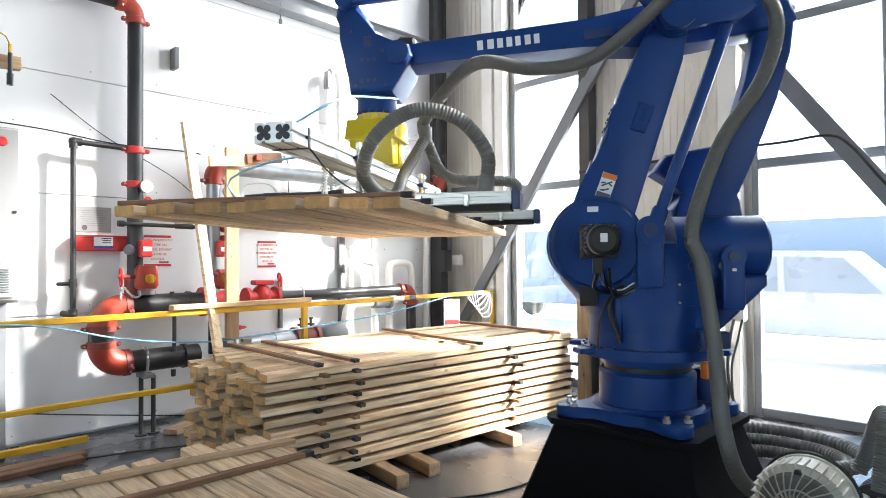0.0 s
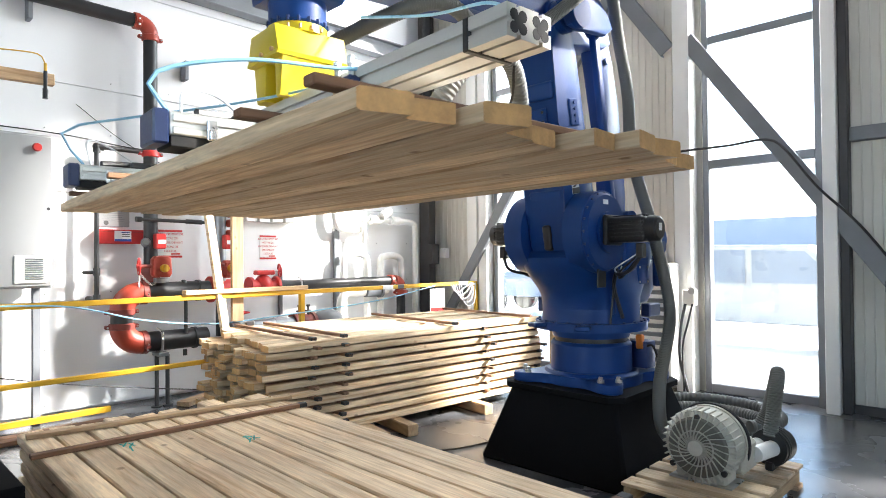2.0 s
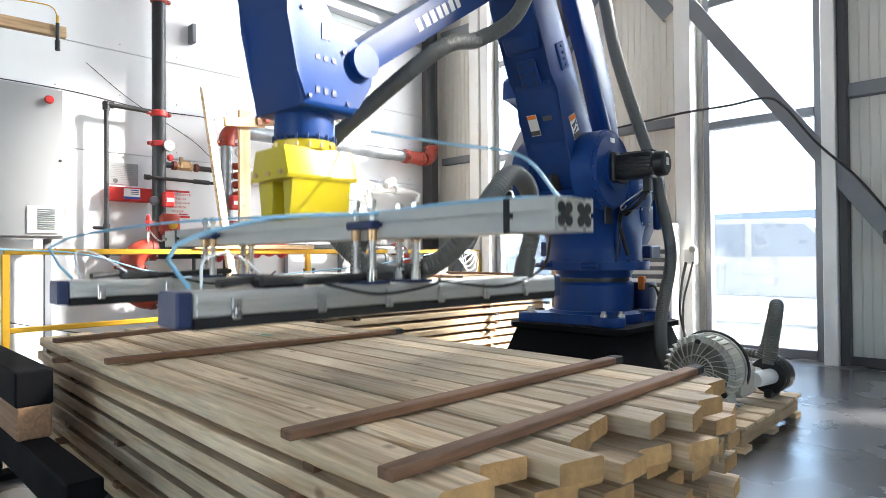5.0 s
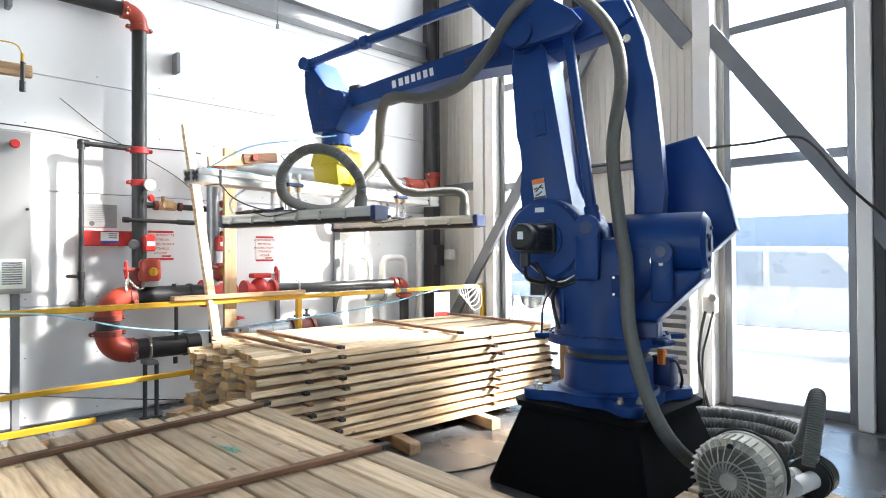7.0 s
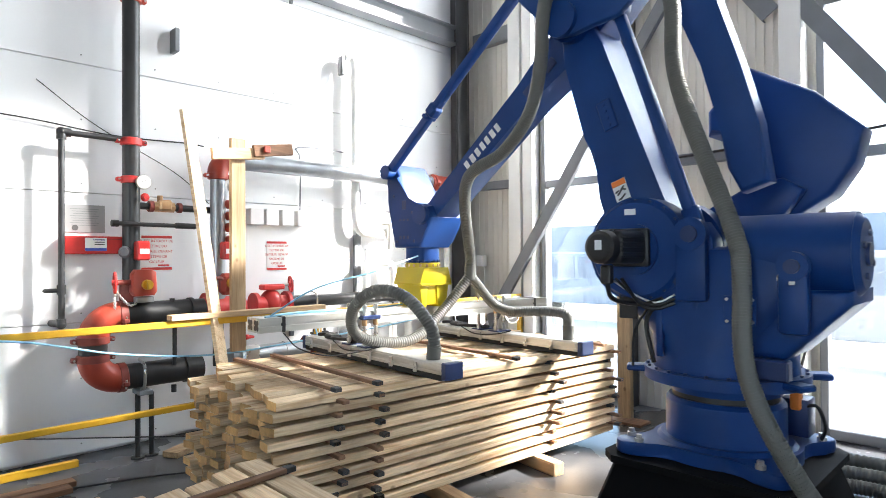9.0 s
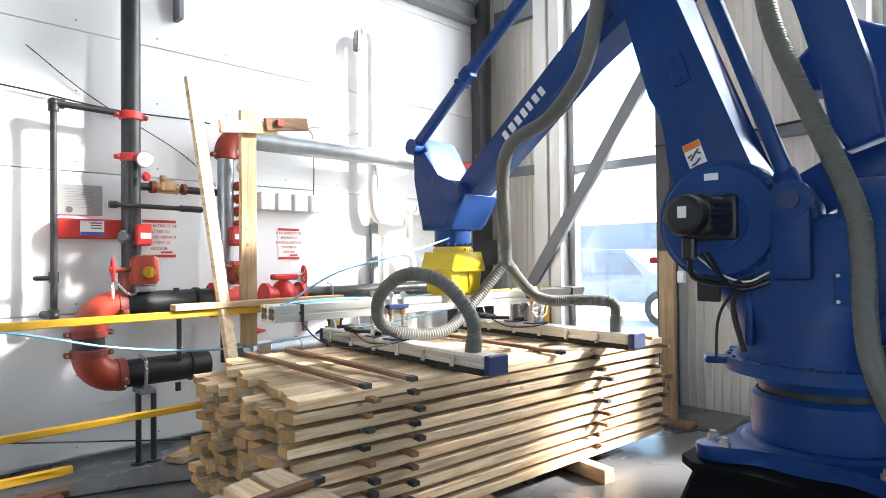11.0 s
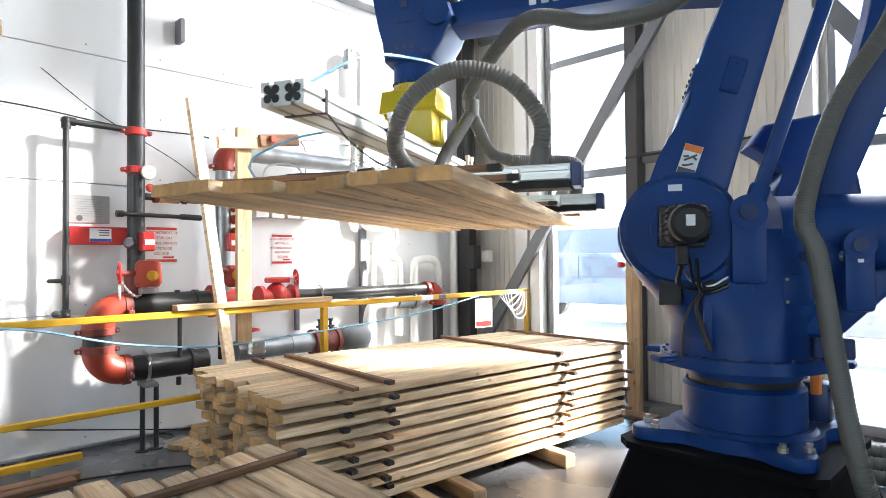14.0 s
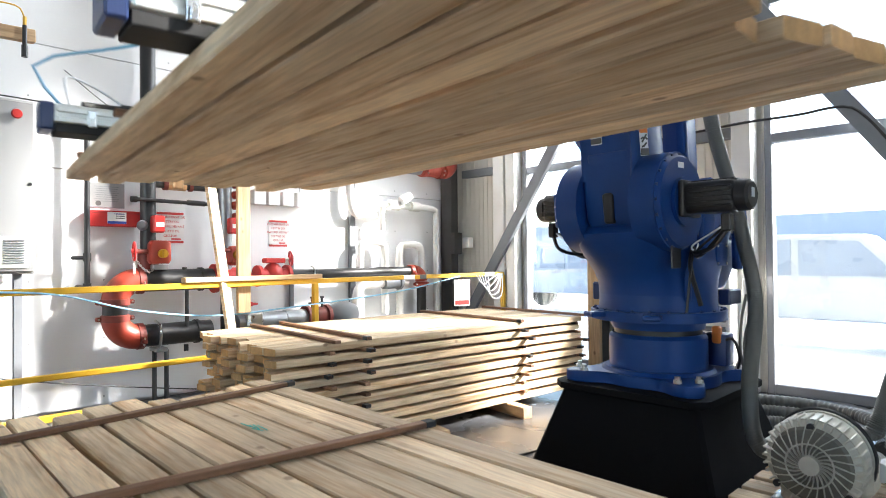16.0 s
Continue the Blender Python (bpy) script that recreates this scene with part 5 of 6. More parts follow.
part("dial", cyl(B(), (RX + 0.13, 3.88, 2.12), (RX + 0.132, 3.88, 2.12), 0.053, seg=26), PAPER, gg)
for z, r in ((1.98, 0.07), (1.88, 0.07), (1.78, 0.075), (1.68, 0.06)):
    bm = cyl(B(), (RX + 0.02, 3.86, z), (RX + 0.12, 3.90, z), r * 0.55, seg=14)
    box(bm, (RX + 0.09, 3.89, z), (0.07, 0.08, 0.07), 0.018)
    part("trim_valve", bm, ORANGE_RED, r2)
part("flow_switch", box(B(), (RX + 0.14, 3.80, 1.58), (0.09, 0.10, 0.15), 0.012), RED, r2, "red flow switch with white label")
part("switch_label", box(B(), (RX + 0.186, 3.8, 1.575), (0.002, 0.07, 0.04), 0), PAPER, r2, smooth=False)
bm = box(B(), (RX + 0.16, 3.79, 1.30), (0.1, 0.14, 0.18), 0.03)
part("gear_operator", bm, ORANGE_RED, r2)
part("knob", cyl(B(), (RX + 0.21, 3.80, 1.31), (RX + 0.27, 3.80, 1.31), 0.045, seg=16), YELLOW, r2)
handwheel((RX + 0.24, 3.62, 1.36), (0.5, 1, 0.05), 0.12, r2)
part("spindle", cyl(B(), (RX + 0.24, 3.62, 1.36), (RX + 0.16, 3.78, 1.34), 0.016, seg=10), BRICK_RED, r2)
bm = cyl(B(), (RX, 3.64, 1.09), (RX, 4.0, 1.09), 0.10, seg=28)
cyl(bm, (RX, 3.66, 1.09), (RX, 3.69, 1.09), 0.135, seg=28)
cyl(bm, (RX, 3.94, 1.09), (RX, 3.97, 1.09), 0.135, seg=28)
part("check_valve", bm, RED, r2, "red cast check valve")
chain([(RX + 0.2, 3.66, 1.25), (RX + 0.2, 3.68, 1.1), (RX + 0.2, 3.7, 0.95)], 22, r2)

gv = thing("gate_valve", label="red gate valve with two red handwheels on a black pipe", category="valve")
bm = cyl(B(), (RX, 4.12, 1.1), (RX, 4.46, 1.1), 0.07, seg=24)
ball(bm, (RX, 4.28, 1.12), 0.1, (1, 1, 1.1))
for y in (4.10, 4.42):
    cyl(bm, (RX, y, 1.1), (RX, y + 0.035, 1.1), 0.105, seg=24)
box(bm, (RX + 0.02, 4.28, 1.25), (0.1, 0.22, 0.05), 0.012)
cyl(bm, (RX, 4.28, 1.15), (RX, 4.28, 1.26), 0.035, seg=14)
part("valve_body", bm, RED, gv)
handwheel((RX + 0.04, 4.46, 1.27), (0.3, 1, 0.1), 0.07, gv)
part("spindle", cyl(B(), (RX + 0.04, 4.3, 1.26), (RX + 0.04, 4.46, 1.27), 0.012, seg=8), STEEL, gv)
bm = cyl(B(), (RX, 4.46, 1.1), (RX, 6.12, 1.1), 0.06, seg=24)
part("supply_pipe", bm, BLACK_PIPE, gv)
coupling((RX, 6.14, 1.1), Y, 0.064, gv)
part("elbow", elbow(B(), (RX, 6.32, 1.1), -Y, -Z, 0.12, 0.075, 8, 20), ORANGE_RED, gv)
coupling((RX, 6.32, 0.94), Z, 0.068, gv)
part("down_pipe", cyl(B(), (RX, 6.32, 0.95), (RX, 6.32, 0.05), 0.06, seg=22), BLACK_PIPE, gv)
for y in (4.62,):
    part("pipe_strap", tube(B(), [(RX, y + 0.1, 1.01), (RX + 0.075, y + 0.1, 1.04), (RX + 0.075, y + 0.1, 1.16), (RX, y + 0.1, 1.19)], 0.01, 12, 6), STEEL, gv)

bf = thing("backflow_line", label="low grey stainless pipe with dark flanged valve", category="pipe")
bm = cyl(B(), (-6.05, 3.85, 0.66), (-6.05, 4.62, 0.66), 0.085, seg=28)
for y in (4.05, 4.36):
    cyl(bm, (-6.05, y, 0.66), (-6.05, y + 0.012, 0.66), 0.09, seg=28)
part("pipe", bm, GREY_PIPE, bf)
bm = cyl(B(), (-6.05, 4.60, 0.66), (-6.05, 4.64, 0.66), 0.12, seg=24)
cyl(bm, (-6.05, 4.64, 0.66), (-6.05, 4.86, 0.66), 0.10, seg=24)
cyl(bm, (-6.05, 4.84, 0.66), (-6.05, 4.88, 0.66), 0.12, seg=24)
part("flange_valve", bm, BRICK_RED, bf)
for y in (4.68, 4.80):
    bm = cyl(B(), (-6.03, y, 0.75), (-6.03, y, 0.86), 0.014, seg=10)
    cyl(bm, (-6.03, y, 0.85), (-6.03, y, 0.87), 0.024, seg=6)
    box(bm, (-6.03, y, 0.80), (0.06, 0.06, 0.02), 0.005)
    part("test_cock", bm, DARK_STEEL, bf)
bm = ball(B(), (-6.05, 5.08, 0.66), 0.14, (1, 1.5, 1), 20, 14)
part("strainer_body", bm, GREY_STEEL, bf)
handwheel((-5.95, 3.95, 0.84), Z, 0.06, bf)
bm = box(B(), (-5.98, 4.0, 0.69), (0.1, 0.16, 0.14), 0.02)
cyl(bm, (-5.97, 3.95, 0.74), (-5.97, 3.95, 0.84), 0.014, seg=10)
part("drain_valve", bm, STEEL, bf)
for y in (4.1, 4.75):
    bm = cyl(B(), (-6.05, y, 0.0), (-6.05, y, 0.6), 0.02, seg=12)
    part("leg", bm, BLACK_PIPE, bf)

# white plastic drains and vents near the corner
vp = thing("white_vent_pipe", label="white plastic vent pipe rising on the wall", category="pipe")
part("pipe", tube(B(), [(-6.24, 5.2, 3.60), (-6.24, 5.28, 3.62), (-6.24, 5.33, 3.52), (-6.24, 5.33, 3.2), (-6.24, 5.33, 2.2), (-6.24, 5.33, 1.95), (-6.24, 5.38, 1.80), (-6.24, 5.5, 1.77), (-6.24, 5.72, 1.77)], 0.045, 60, 14), WHITE_STEEL, vp)
part("vent_hood", box(B(), (-6.25, 5.17, 3.50), (0.08, 0.05, 0.2), 0.01), GREY_STEEL, vp)
for y0, y1, z in ((5.45, 5.82, 1.45), (6.05, 6.42, 1.42)):
    p = thing("white_drain_loop", label="white plastic drain loop standing on the wall", category="pipe", group="white drain loops")
    part("pipe", tube(B(), [(-6.22, y0, 0.06), (-6.22, y0, 0.7), (-6.22, y0, z - 0.1), (-6.22, y0 + 0.08, z), (-6.22, y1 - 0.08, z), (-6.22, y1, z - 0.1), (-6.22, y1, 0.9), (-6.22, y1, 0.6)], 0.045, 60, 14), WHITE_STEEL, p)
wd = thing("white_drain_line", label="white insulated pipe with a grey check valve", category="pipe")
part("pipe", tube(B(), [(-6.15, 5.35, 0.3), (-6.15, 5.35, 0.8), (-6.15, 5.42, 0.95), (-6.15, 5.6, 0.97), (-6.15, 6.1, 0.98)], 0.055, 40, 14), WHITE_STEEL, wd)
bm = cyl(B(), (-6.13, 5.72, 0.97), (-6.13, 5.98, 0.97), 0.07, seg=20)
cyl(bm, (-6.13, 5.94, 0.97), (-6.13, 5.98, 0.97), 0.085, seg=20)
part("check_valve", bm, GREY_STEEL, wd)
wv = thing("white_valve_set", label="white painted pipes and valves near the corner", category="pipe")
part("pipe", tube(B(), [(-6.2, 5.62, 1.9), (-6.2, 6.0, 1.9), (-6.2, 6.4, 1.9), (-6.2, 6.62, 1.88), (-6.2, 6.66, 1.8), (-6.2, 6.66, 1.4), (-6.2, 6.66, 0.3)], 0.04, 50, 12), WHITE_STEEL, wv)
bm = cyl(B(), (-6.18, 5.85, 1.9), (-6.18, 6.0, 1.9), 0.062, seg=14)
cyl(bm, (-6.18, 6.2, 1.9), (-6.18, 6.34, 1.9), 0.058, seg=14)
cyl(bm, (-6.12, 6.0, 1.95), (-6.12, 6.14, 2.02), 0.055, seg=14)
cyl(bm, (-6.18, 5.75, 1.88), (-6.18, 5.75, 1.6), 0.03, seg=12)
part("valve", bm, WHITE_STEEL, wv)
cb = thing("corner_switch_box", label="dark and white switch boxes on the corner column", category="switch box")
part("plate", box(B(), (-6.10, 6.93, 1.45), (0.09, 0.14, 0.28), 0.006), DARK_STEEL, cb)
part("box", box(B(), (-6.02, 7.07, 1.46), (0.12, 0.09, 0.14), 0.01), WHITE_STEEL, cb)
for y in (4.22, 4.38, 4.545, 4.71):
    s = thing("junction_box", label="small cream junction box on the white wall", category="junction box", group="row of junction boxes")
    part("body", box(B(), (WX + 0.05, y, 1.90), (0.1, 0.125, 0.15), 0.008), WHITE_STEEL, s)
    part("lid", box(B(), (WX + 0.102, y, 1.90), (0.008, 0.128, 0.153), 0.003), PAPER, s)
cd = thing("wall_conduit", label="thin grey conduit above the junction boxes", category="conduit")
part("tube", tube(B(), [(-6.33, 4.72, 1.98), (-6.33, 4.72, 2.5), (-6.33, 4.66, 2.58), (-6.33, 4.8, 2.62), (-6.33, 5.3, 2.62)], 0.007, 30, 6), GREY_STEEL, cd)
for y0, z0, z1 in ((5.40, 0.1, 1.75), (5.44, 0.1, 2.9), (4.62, 0.75, 1.3)):
    st = thing("strut_channel", label="slotted grey strut channel on the wall", category="strut", group="strut channels")
    part("channel", box(B(), (WX + 0.025, y0, (z0 + z1) / 2), (0.04, 0.042, z1 - z0), 0.004), GREY_STEEL, st)
for y, z in ((3.49, 3.36), (2.12, 3.62)):
    br = thing("pipe_bracket", label="small grey steel bracket on the white wall", category="bracket", group="wall brackets")
    part("arm", box(B(), (WX + 0.06, y, z), (0.12, 0.04, 0.2), 0.006), GREY_STEEL, br)

# notices
def notice(y, z, w, h):
    n = thing("notice", (WX + 0.004, y, z), 90, "white notice sheet with red lettering on the white wall", "notice", "red notices")
    part("sheet", box(B(), (0, 0, 0), (w, 0.003, h), 0), PAPER, n, smooth=False)
    part("red_band", box(B(), (0, -0.0025, h * 0.455), (w * 0.98, 0.002, h * 0.075), 0), RED_PRINT, n, smooth=False)
    part("red_band", box(B(), (0, -0.0025, -h * 0.455), (w * 0.98, 0.002, h * 0.075), 0), RED_PRINT, n, smooth=False)
    part("red_band", box(B(), (w * 0.22, -0.0025, -h * 0.36), (w * 0.36, 0.002, h * 0.05), 0), RED_PRINT, n, smooth=False)
    for k, s in enumerate(("IL EST INTERDIT DE", "METTRE DU", "MATERIEL DEVANT", "SYSTEME DE", "GICLEUR")):
        lettering(s, h * 0.105, pose(0, -0.003, h * (0.34 - k * 0.15), 90, 0, 0), RED_PRINT, n)
    return n


notice(3.36, 1.565, 0.25, 0.29)
notice(4.475, 1.535, 0.215, 0.28)
ct = thing("framed_certificate", (WX + 0.006, 2.82, 1.83), 90, "framed grey certificate with a dark seal", "certificate")
part("sheet", box(B(), (0, 0, 0), (0.29, 0.01, 0.215), 0.002), CABINET, ct, smooth=False)
bm = B()
for k in range(8):
    box(bm, (0, -0.006, 0.075 - k * 0.018), (0.2 - 0.02 * (k % 3), 0.001, 0.003), 0)
part("text_bars", bm, GREY_STEEL, ct, smooth=False)
part("seal", cyl(B(), (-0.065, -0.005, -0.07), (-0.065, -0.008, -0.07), 0.022, seg=20), DARK_PRINT, ct)
rb = thing("red_case", (WX, 2.86, 1.625), 90, "red metal spare sprinkler case with a white label", "case")
part("body", box(B(), (0, -0.06, 0), (0.40, 0.12, 0.135), 0.005), RED, rb)
part("lid_seam", box(B(), (0, -0.061, 0.045), (0.402, 0.122, 0.003), 0), BRICK_RED, rb, smooth=False)
lb = part("label", box(B(), (0.01, -0.1212, 0.005), (0.15, 0.002, 0.1), 0), PAPER, rb, smooth=False)
part("blue_band", box(B(), (0.01, -0.1225, -0.034), (0.148, 0.002, 0.022), 0), BLUE_PRINT, lb, smooth=False)
bm = B()
for k in range(3):
    box(bm, (0.035, -0.1225, 0.04 - k * 0.018), (0.07, 0.002, 0.008), 0)
part("text_bars", bm, DARK_PRINT, lb, smooth=False)
lettering("Equipements", 0.016, pose(0.03, -0.1235, 0.04, 90, 0, 0), BLUE_PRINT, lb)

# control cabinet
cab = thing("control_cabinet", label="pale grey steel control cabinet with red button and louvre", category="cabinet")
part("body", box(B(), (-6.07, 1.62, 1.81), (0.40, 1.16, 1.27), 0.012, seg=2), CABINET, cab)
part("door", box(B(), (-5.862, 1.62, 1.81), (0.02, 1.14, 1.24), 0.006), CABINET, cab)
bt = part("stop_button", cyl(B(), (-5.852, 2.08, 2.33), (-5.82, 2.08, 2.33), 0.022, seg=18), RED, cab, "red mushroom push button")
part("button_head", cyl(B(), (-5.82, 2.08, 2.33), (-5.80, 2.08, 2.33), 0.036, 0.03, seg=22), RED, cab)
part("lock", cyl(B(), (-5.852, 2.165, 1.83), (-5.845, 2.165, 1.83), 0.012, seg=12), BLACK, cab)
lv = part("louvre_frame", box(B(), (-5.848, 2.04, 1.33), (0.02, 0.23, 0.23), 0.006), WHITE_STEEL, cab)
for k in range(10):
    part("slat", box(B(), (-5.834, 2.065, 1.255 + k * 0.018), (0.012, 0.13, 0.004), 0, Matrix.Rotation(0.5, 3, "Y")), GREY_STEEL, lv, smooth=False)
for y in (1.2, 2.14):
    part("stand_post", box(B(), (-6.15, y, 0.6), (0.06, 0.06, 1.2), 0.006), GREY_STEEL, cab)

# yellow guard rail
rail = thing("guard_rail", label="yellow square-tube guard rail along the pipework", category="rail")
part("top_rail", box(B(), (-5.39, 4.36, 1.06), (0.045, 5.34, 0.045), 0.005), YELLOW, rail)
part("mid_rail", box(B(), (-5.39, 3.0, 0.475), (0.04, 2.6, 0.04), 0.005), YELLOW, rail)
for y in (1.70, 4.30, 7.02):
    part("post", box(B(), (-5.39, y, 0.52), (0.05, 0.05, 1.04), 0.005), YELLOW, rail)
part("toe_rail", box(B(), (-6.05, 1.9, 0.05), (0.05, 1.6, 0.05), 0.004), YELLOW, rail)
for y, c in ((5.45, PAPER), (5.65, DARK_PRINT), (6.75, PAPER)):
    part("tape", box(B(), (-5.39, y, 1.06), (0.0475, 0.16 if c is PAPER else 0.1, 0.0475), 0.004), c, rail)
tg = thing("hanging_tag", (-5.36, 6.25, 0.86), 70, "white tag with red foot hanging from the rail", "tag")
part("sheet", box(B(), (0, 0, 0), (0.2, 0.004, 0.30), 0.001), PAPER, tg, smooth=False)
part("red_band", box(B(), (0, -0.003, -0.11), (0.18, 0.002, 0.05), 0), RED_PRINT, tg, smooth=False)
for name, c, s, m, lab in (("rail_plank", (-5.385, 3.72, 1.105), (0.09, 1.26, 0.04), PINE_Y, "pale plank lying on the yellow rail"),):
    p = part(name, box(B(), c, s, 0.004), m)
    tagged(p, lab, "plank")
lp = part("leaning_plank", box(B(), (0, 0, 1.31), (0.035, 0.095, 2.62), 0.003), PINE)
lp.matrix_basis = Matrix.Translation((-5.30, 3.54, 0.0)) @ (Vector((-0.24, -0.34, 3.1)).to_track_quat("Z", "Y").to_matrix().to_4x4()) @ pose(0, 0, 0, 0, 0, 60)
tagged(lp, "long pale plank leaning against the pipework", "plank")
wp = thing("timber_post", label="pale timber post with a nailed cross board", category="post")
part("upright", box(B(), (-5.46, 3.63, 1.62), (0.04, 0.115, 1.62), 0.004), PINE_UP, wp)
part("cross_board", box(B(), (-5.42, 3.62, 2.31), (0.035, 0.42, 0.085), 0.004, Matrix.Rotation(0.10, 3, "X")), PINE_Y, wp)
part("cross_board", box(B(), (-5.40, 3.90, 2.365), (0.035, 0.34, 0.09), 0.004, Matrix.Rotation(0.14, 3, "X")), LATH, wp, "dark weathered board end")
part("orange_clamp", box(B(), (-5.37, 3.83, 2.36), (0.03, 0.05, 0.05), 0.005), ORANGE_RED, wp)
hw = thing("hanging_timber", label="short pine timber hung on the wall with an air fitting", category="timber")
part("timber", box(B(), (-5.62, 1.55, 2.83), (0.06, 1.2, 0.09), 0.005, Matrix.Rotation(0.03, 3, "X")), PINE_Y, hw)
part("wall_arm", box(B(), (-6.0, 1.2, 2.81), (0.72, 0.05, 0.05), 0.004), GREY_STEEL, hw)
bm = cyl(B(), (-5.57, 2.08, 2.70), (-5.57, 2.08, 2.90), 0.014, seg=10)
cyl(bm, (-5.57, 2.08, 2.68), (-5.57, 2.08, 2.76), 0.02, seg=10)
part("air_fitting", bm, BLACK, hw)
bm = cyl(B(), (-5.57, 2.08, 2.88), (-5.57, 2.08, 2.96), 0.012, seg=8)
tube(bm, [(-5.57, 2.08, 2.95), (-5.57, 2.04, 3.02), (-5.57, 1.9, 3.02), (-5.57, 1.6, 2.98)], 0.005, 16, 6)
part("yellow_tube", bm, YELLOW, hw)

# cables
def cable(name, pts, r, m, label, n=40):
    ob = part(name, tube(B(), pts, r, n, 6), m)
    return tagged(ob, label, "cable", "loose cables")


cable("cable", [(-6.33, 0.5, 2.55), (-6.33, 2.2, 2.56), (-6.33, 3.0, 2.50), (-6.33, 3.6, 2.51), (-6.33, 3.75, 2.50)], 0.006, BLACK, "black cable strung along the white wall")
cable("cable", [(-6.34, 2.5, 2.85), (-6.33, 2.9, 2.56), (-6.34, 3.5, 2.25), (-6.34, 3.8, 2.0)], 0.004, BLACK, "thin black cable sagging across the wall")
cable("cable", [(-5.35, 1.6, 1.08), (-5.34, 2.2, 1.04), (-5.5, 2.8, 0.88), (-5.5, 3.4, 0.80), (-5.4, 4.0, 0.83), (-5.3, 5.2, 0.92), (-5.35, 6.2, 1.05)], 0.007, AIR_BLUE, "light blue air line draped along the guard rail", 70)
cable("cable", [(-5.6, 1.4, 0.62), (-5.7, 2.2, 0.40), (-5.8, 3.0, 0.22), (-5.6, 3.8, 0.1), (-5.2, 4.4, 0.02)], 0.005, BLACK, "thin black cable hanging towards the floor")
cable("cable", [(-4.0, 3.2, 0.008), (-3.2, 3.8, 0.008), (-2.95, 4.4, 0.008), (-3.0, 5.4, 0.008), (-3.4, 6.5, 0.008)], 0.007, BLACK, "black cable lying on the floor")
cable("cable", [(-6.0, 1.6, 0.01), (-5.7, 2.4, 0.01), (-5.4, 3.2, 0.01), (-4.9, 3.9, 0.01)], 0.007, BLACK, "black cable lying on the floor")
cable("cable", [(-4.15, 7.03, 2.42), (-3.4, 7.03, 2.43), (-2.6, 6.97, 2.46), (-2.1, 6.98, 2.46), (-1.76, 6.97, 2.47), (-1.6, 6.97, 2.36), (-1.35, 6.97, 2.0), (-1.05, 6.97, 1.66), (-0.8, 6.97, 1.3)], 0.012, BLACK, "black cable clipped along the steel brace", 70)
for k in range(5):
    cable("cable", [(-5.36, 6.5 + k * 0.05, 1.05), (-5.3 - 0.02 * k, 6.55 + k * 0.06, 0.95 - 0.04 * k), (-5.32, 6.7 + k * 0.05, 1.0 - 0.05 * k), (-5.36, 6.9 + 0.02 * k, 1.06)], 0.005, AIR_WHITE, "loop of white wire on the rail end", 20)
fp = thing("floor_planks", label="dark brown planks stacked on the floor by the wall", category="plank")
for y, x in ((2.05, -5.72), (2.0, -5.6)):
    part("plank", box(B(), (x, y, 0.02 if x < -5.65 else 0.021), (0.1, 1.1, 0.038), 0.004, Matrix.Rotation(0.03, 3, "Z")), LATH, fp)
bp_ = tagged(part("floor_plank", box(B(), (-5.95, 3.5, 0.025), (0.14, 0.55, 0.045), 0.004, Matrix.Rotation(0.5, 3, "Z")), PINE_Y), "pale board end lying on the floor", "plank")
# timber post and pipes by the far window
op = thing("timber_column", label="orange-brown timber post beside the window", category="post")
part("upright", box(B(), (-3.86, 6.62, 0.72), (0.13, 0.06, 1.44), 0.004), PINE_UP, op)
part("foot_plate", box(B(), (-3.80, 6.55, 0.012), (0.34, 0.2, 0.024), 0.003), LATH, op)
part("red_valve", box(B(), (-3.96, 6.58, 1.36), (0.06, 0.06, 0.05), 0.012), RED, op)
bm = box(B(), (-3.72, 6.58, 1.22), (0.06, 0.04, 0.1), 0.006)
part("switch", bm, WHITE_STEEL, op)
ac = thing("louvred_heater", label="white louvred unit standing by the wall", category="heater")
part("body", box(B(), (-2.82, 6.86, 0.72), (0.46, 0.22, 1.2), 0.012), WHITE_STEEL, ac)
for k in range(9):
    part("slat", box(B(), (-2.82, 6.742, 0.35 + k * 0.085), (0.4, 0.02, 0.045), 0.003, Matrix.Rotation(0.5, 3, "X")), GREY_STEEL, ac)
al = thing("air_service_unit", label="air hose drops and gauge beside the heater", category="air unit")
part("manifold", box(B(), (-2.45, 6.88, 0.98), (0.12, 0.1, 0.16), 0.01), WHITE_STEEL, al)
part("gauge", cyl(B(), (-2.40, 6.83, 1.05), (-2.40, 6.80, 1.05), 0.035, seg=18), STEEL, al)
part("hose", tube(B(), [(-2.47, 6.82, 0.92), (-2.50, 6.78, 0.7), (-2.48, 6.7, 0.4), (-2.35, 6.6, 0.05)], 0.014, 24, 8), BLACK, al)
part("hose", tube(B(), [(-2.40, 6.82, 0.92), (-2.42, 6.76, 0.75), (-2.46, 6.72, 0.5), (-2.40, 6.6, 0.1)], 0.010, 24, 8), BLACK, al)
jb = tagged(part("black_control_box", box(B(), (-0.75, 6.95, 1.13), (0.22, 0.1, 0.12), 0.015), BLACK), "small black control box on the steel brace", "box")

# blower on its pallet
pal = thing("pallet", label="small worn wooden pallet under the blower", category="pallet")
for k in range(6):
    part("deck_board", box(B(), (-1.33, 4.02 + k * 0.175, 0.128), (0.66, 0.13, 0.02), 0.003), PINE, pal)
for x in (-1.62, -1.33, -1.04):
    part("stringer", box(B(), (x, 4.45, 0.075), (0.045, 1.0, 0.085), 0.004), PALLET_WOOD, pal)
for y in (4.0, 4.45, 4.9):
    part("bottom_board", box(B(), (-1.33, y, 0.016), (0.66, 0.1, 0.03), 0.003), PINE, pal)
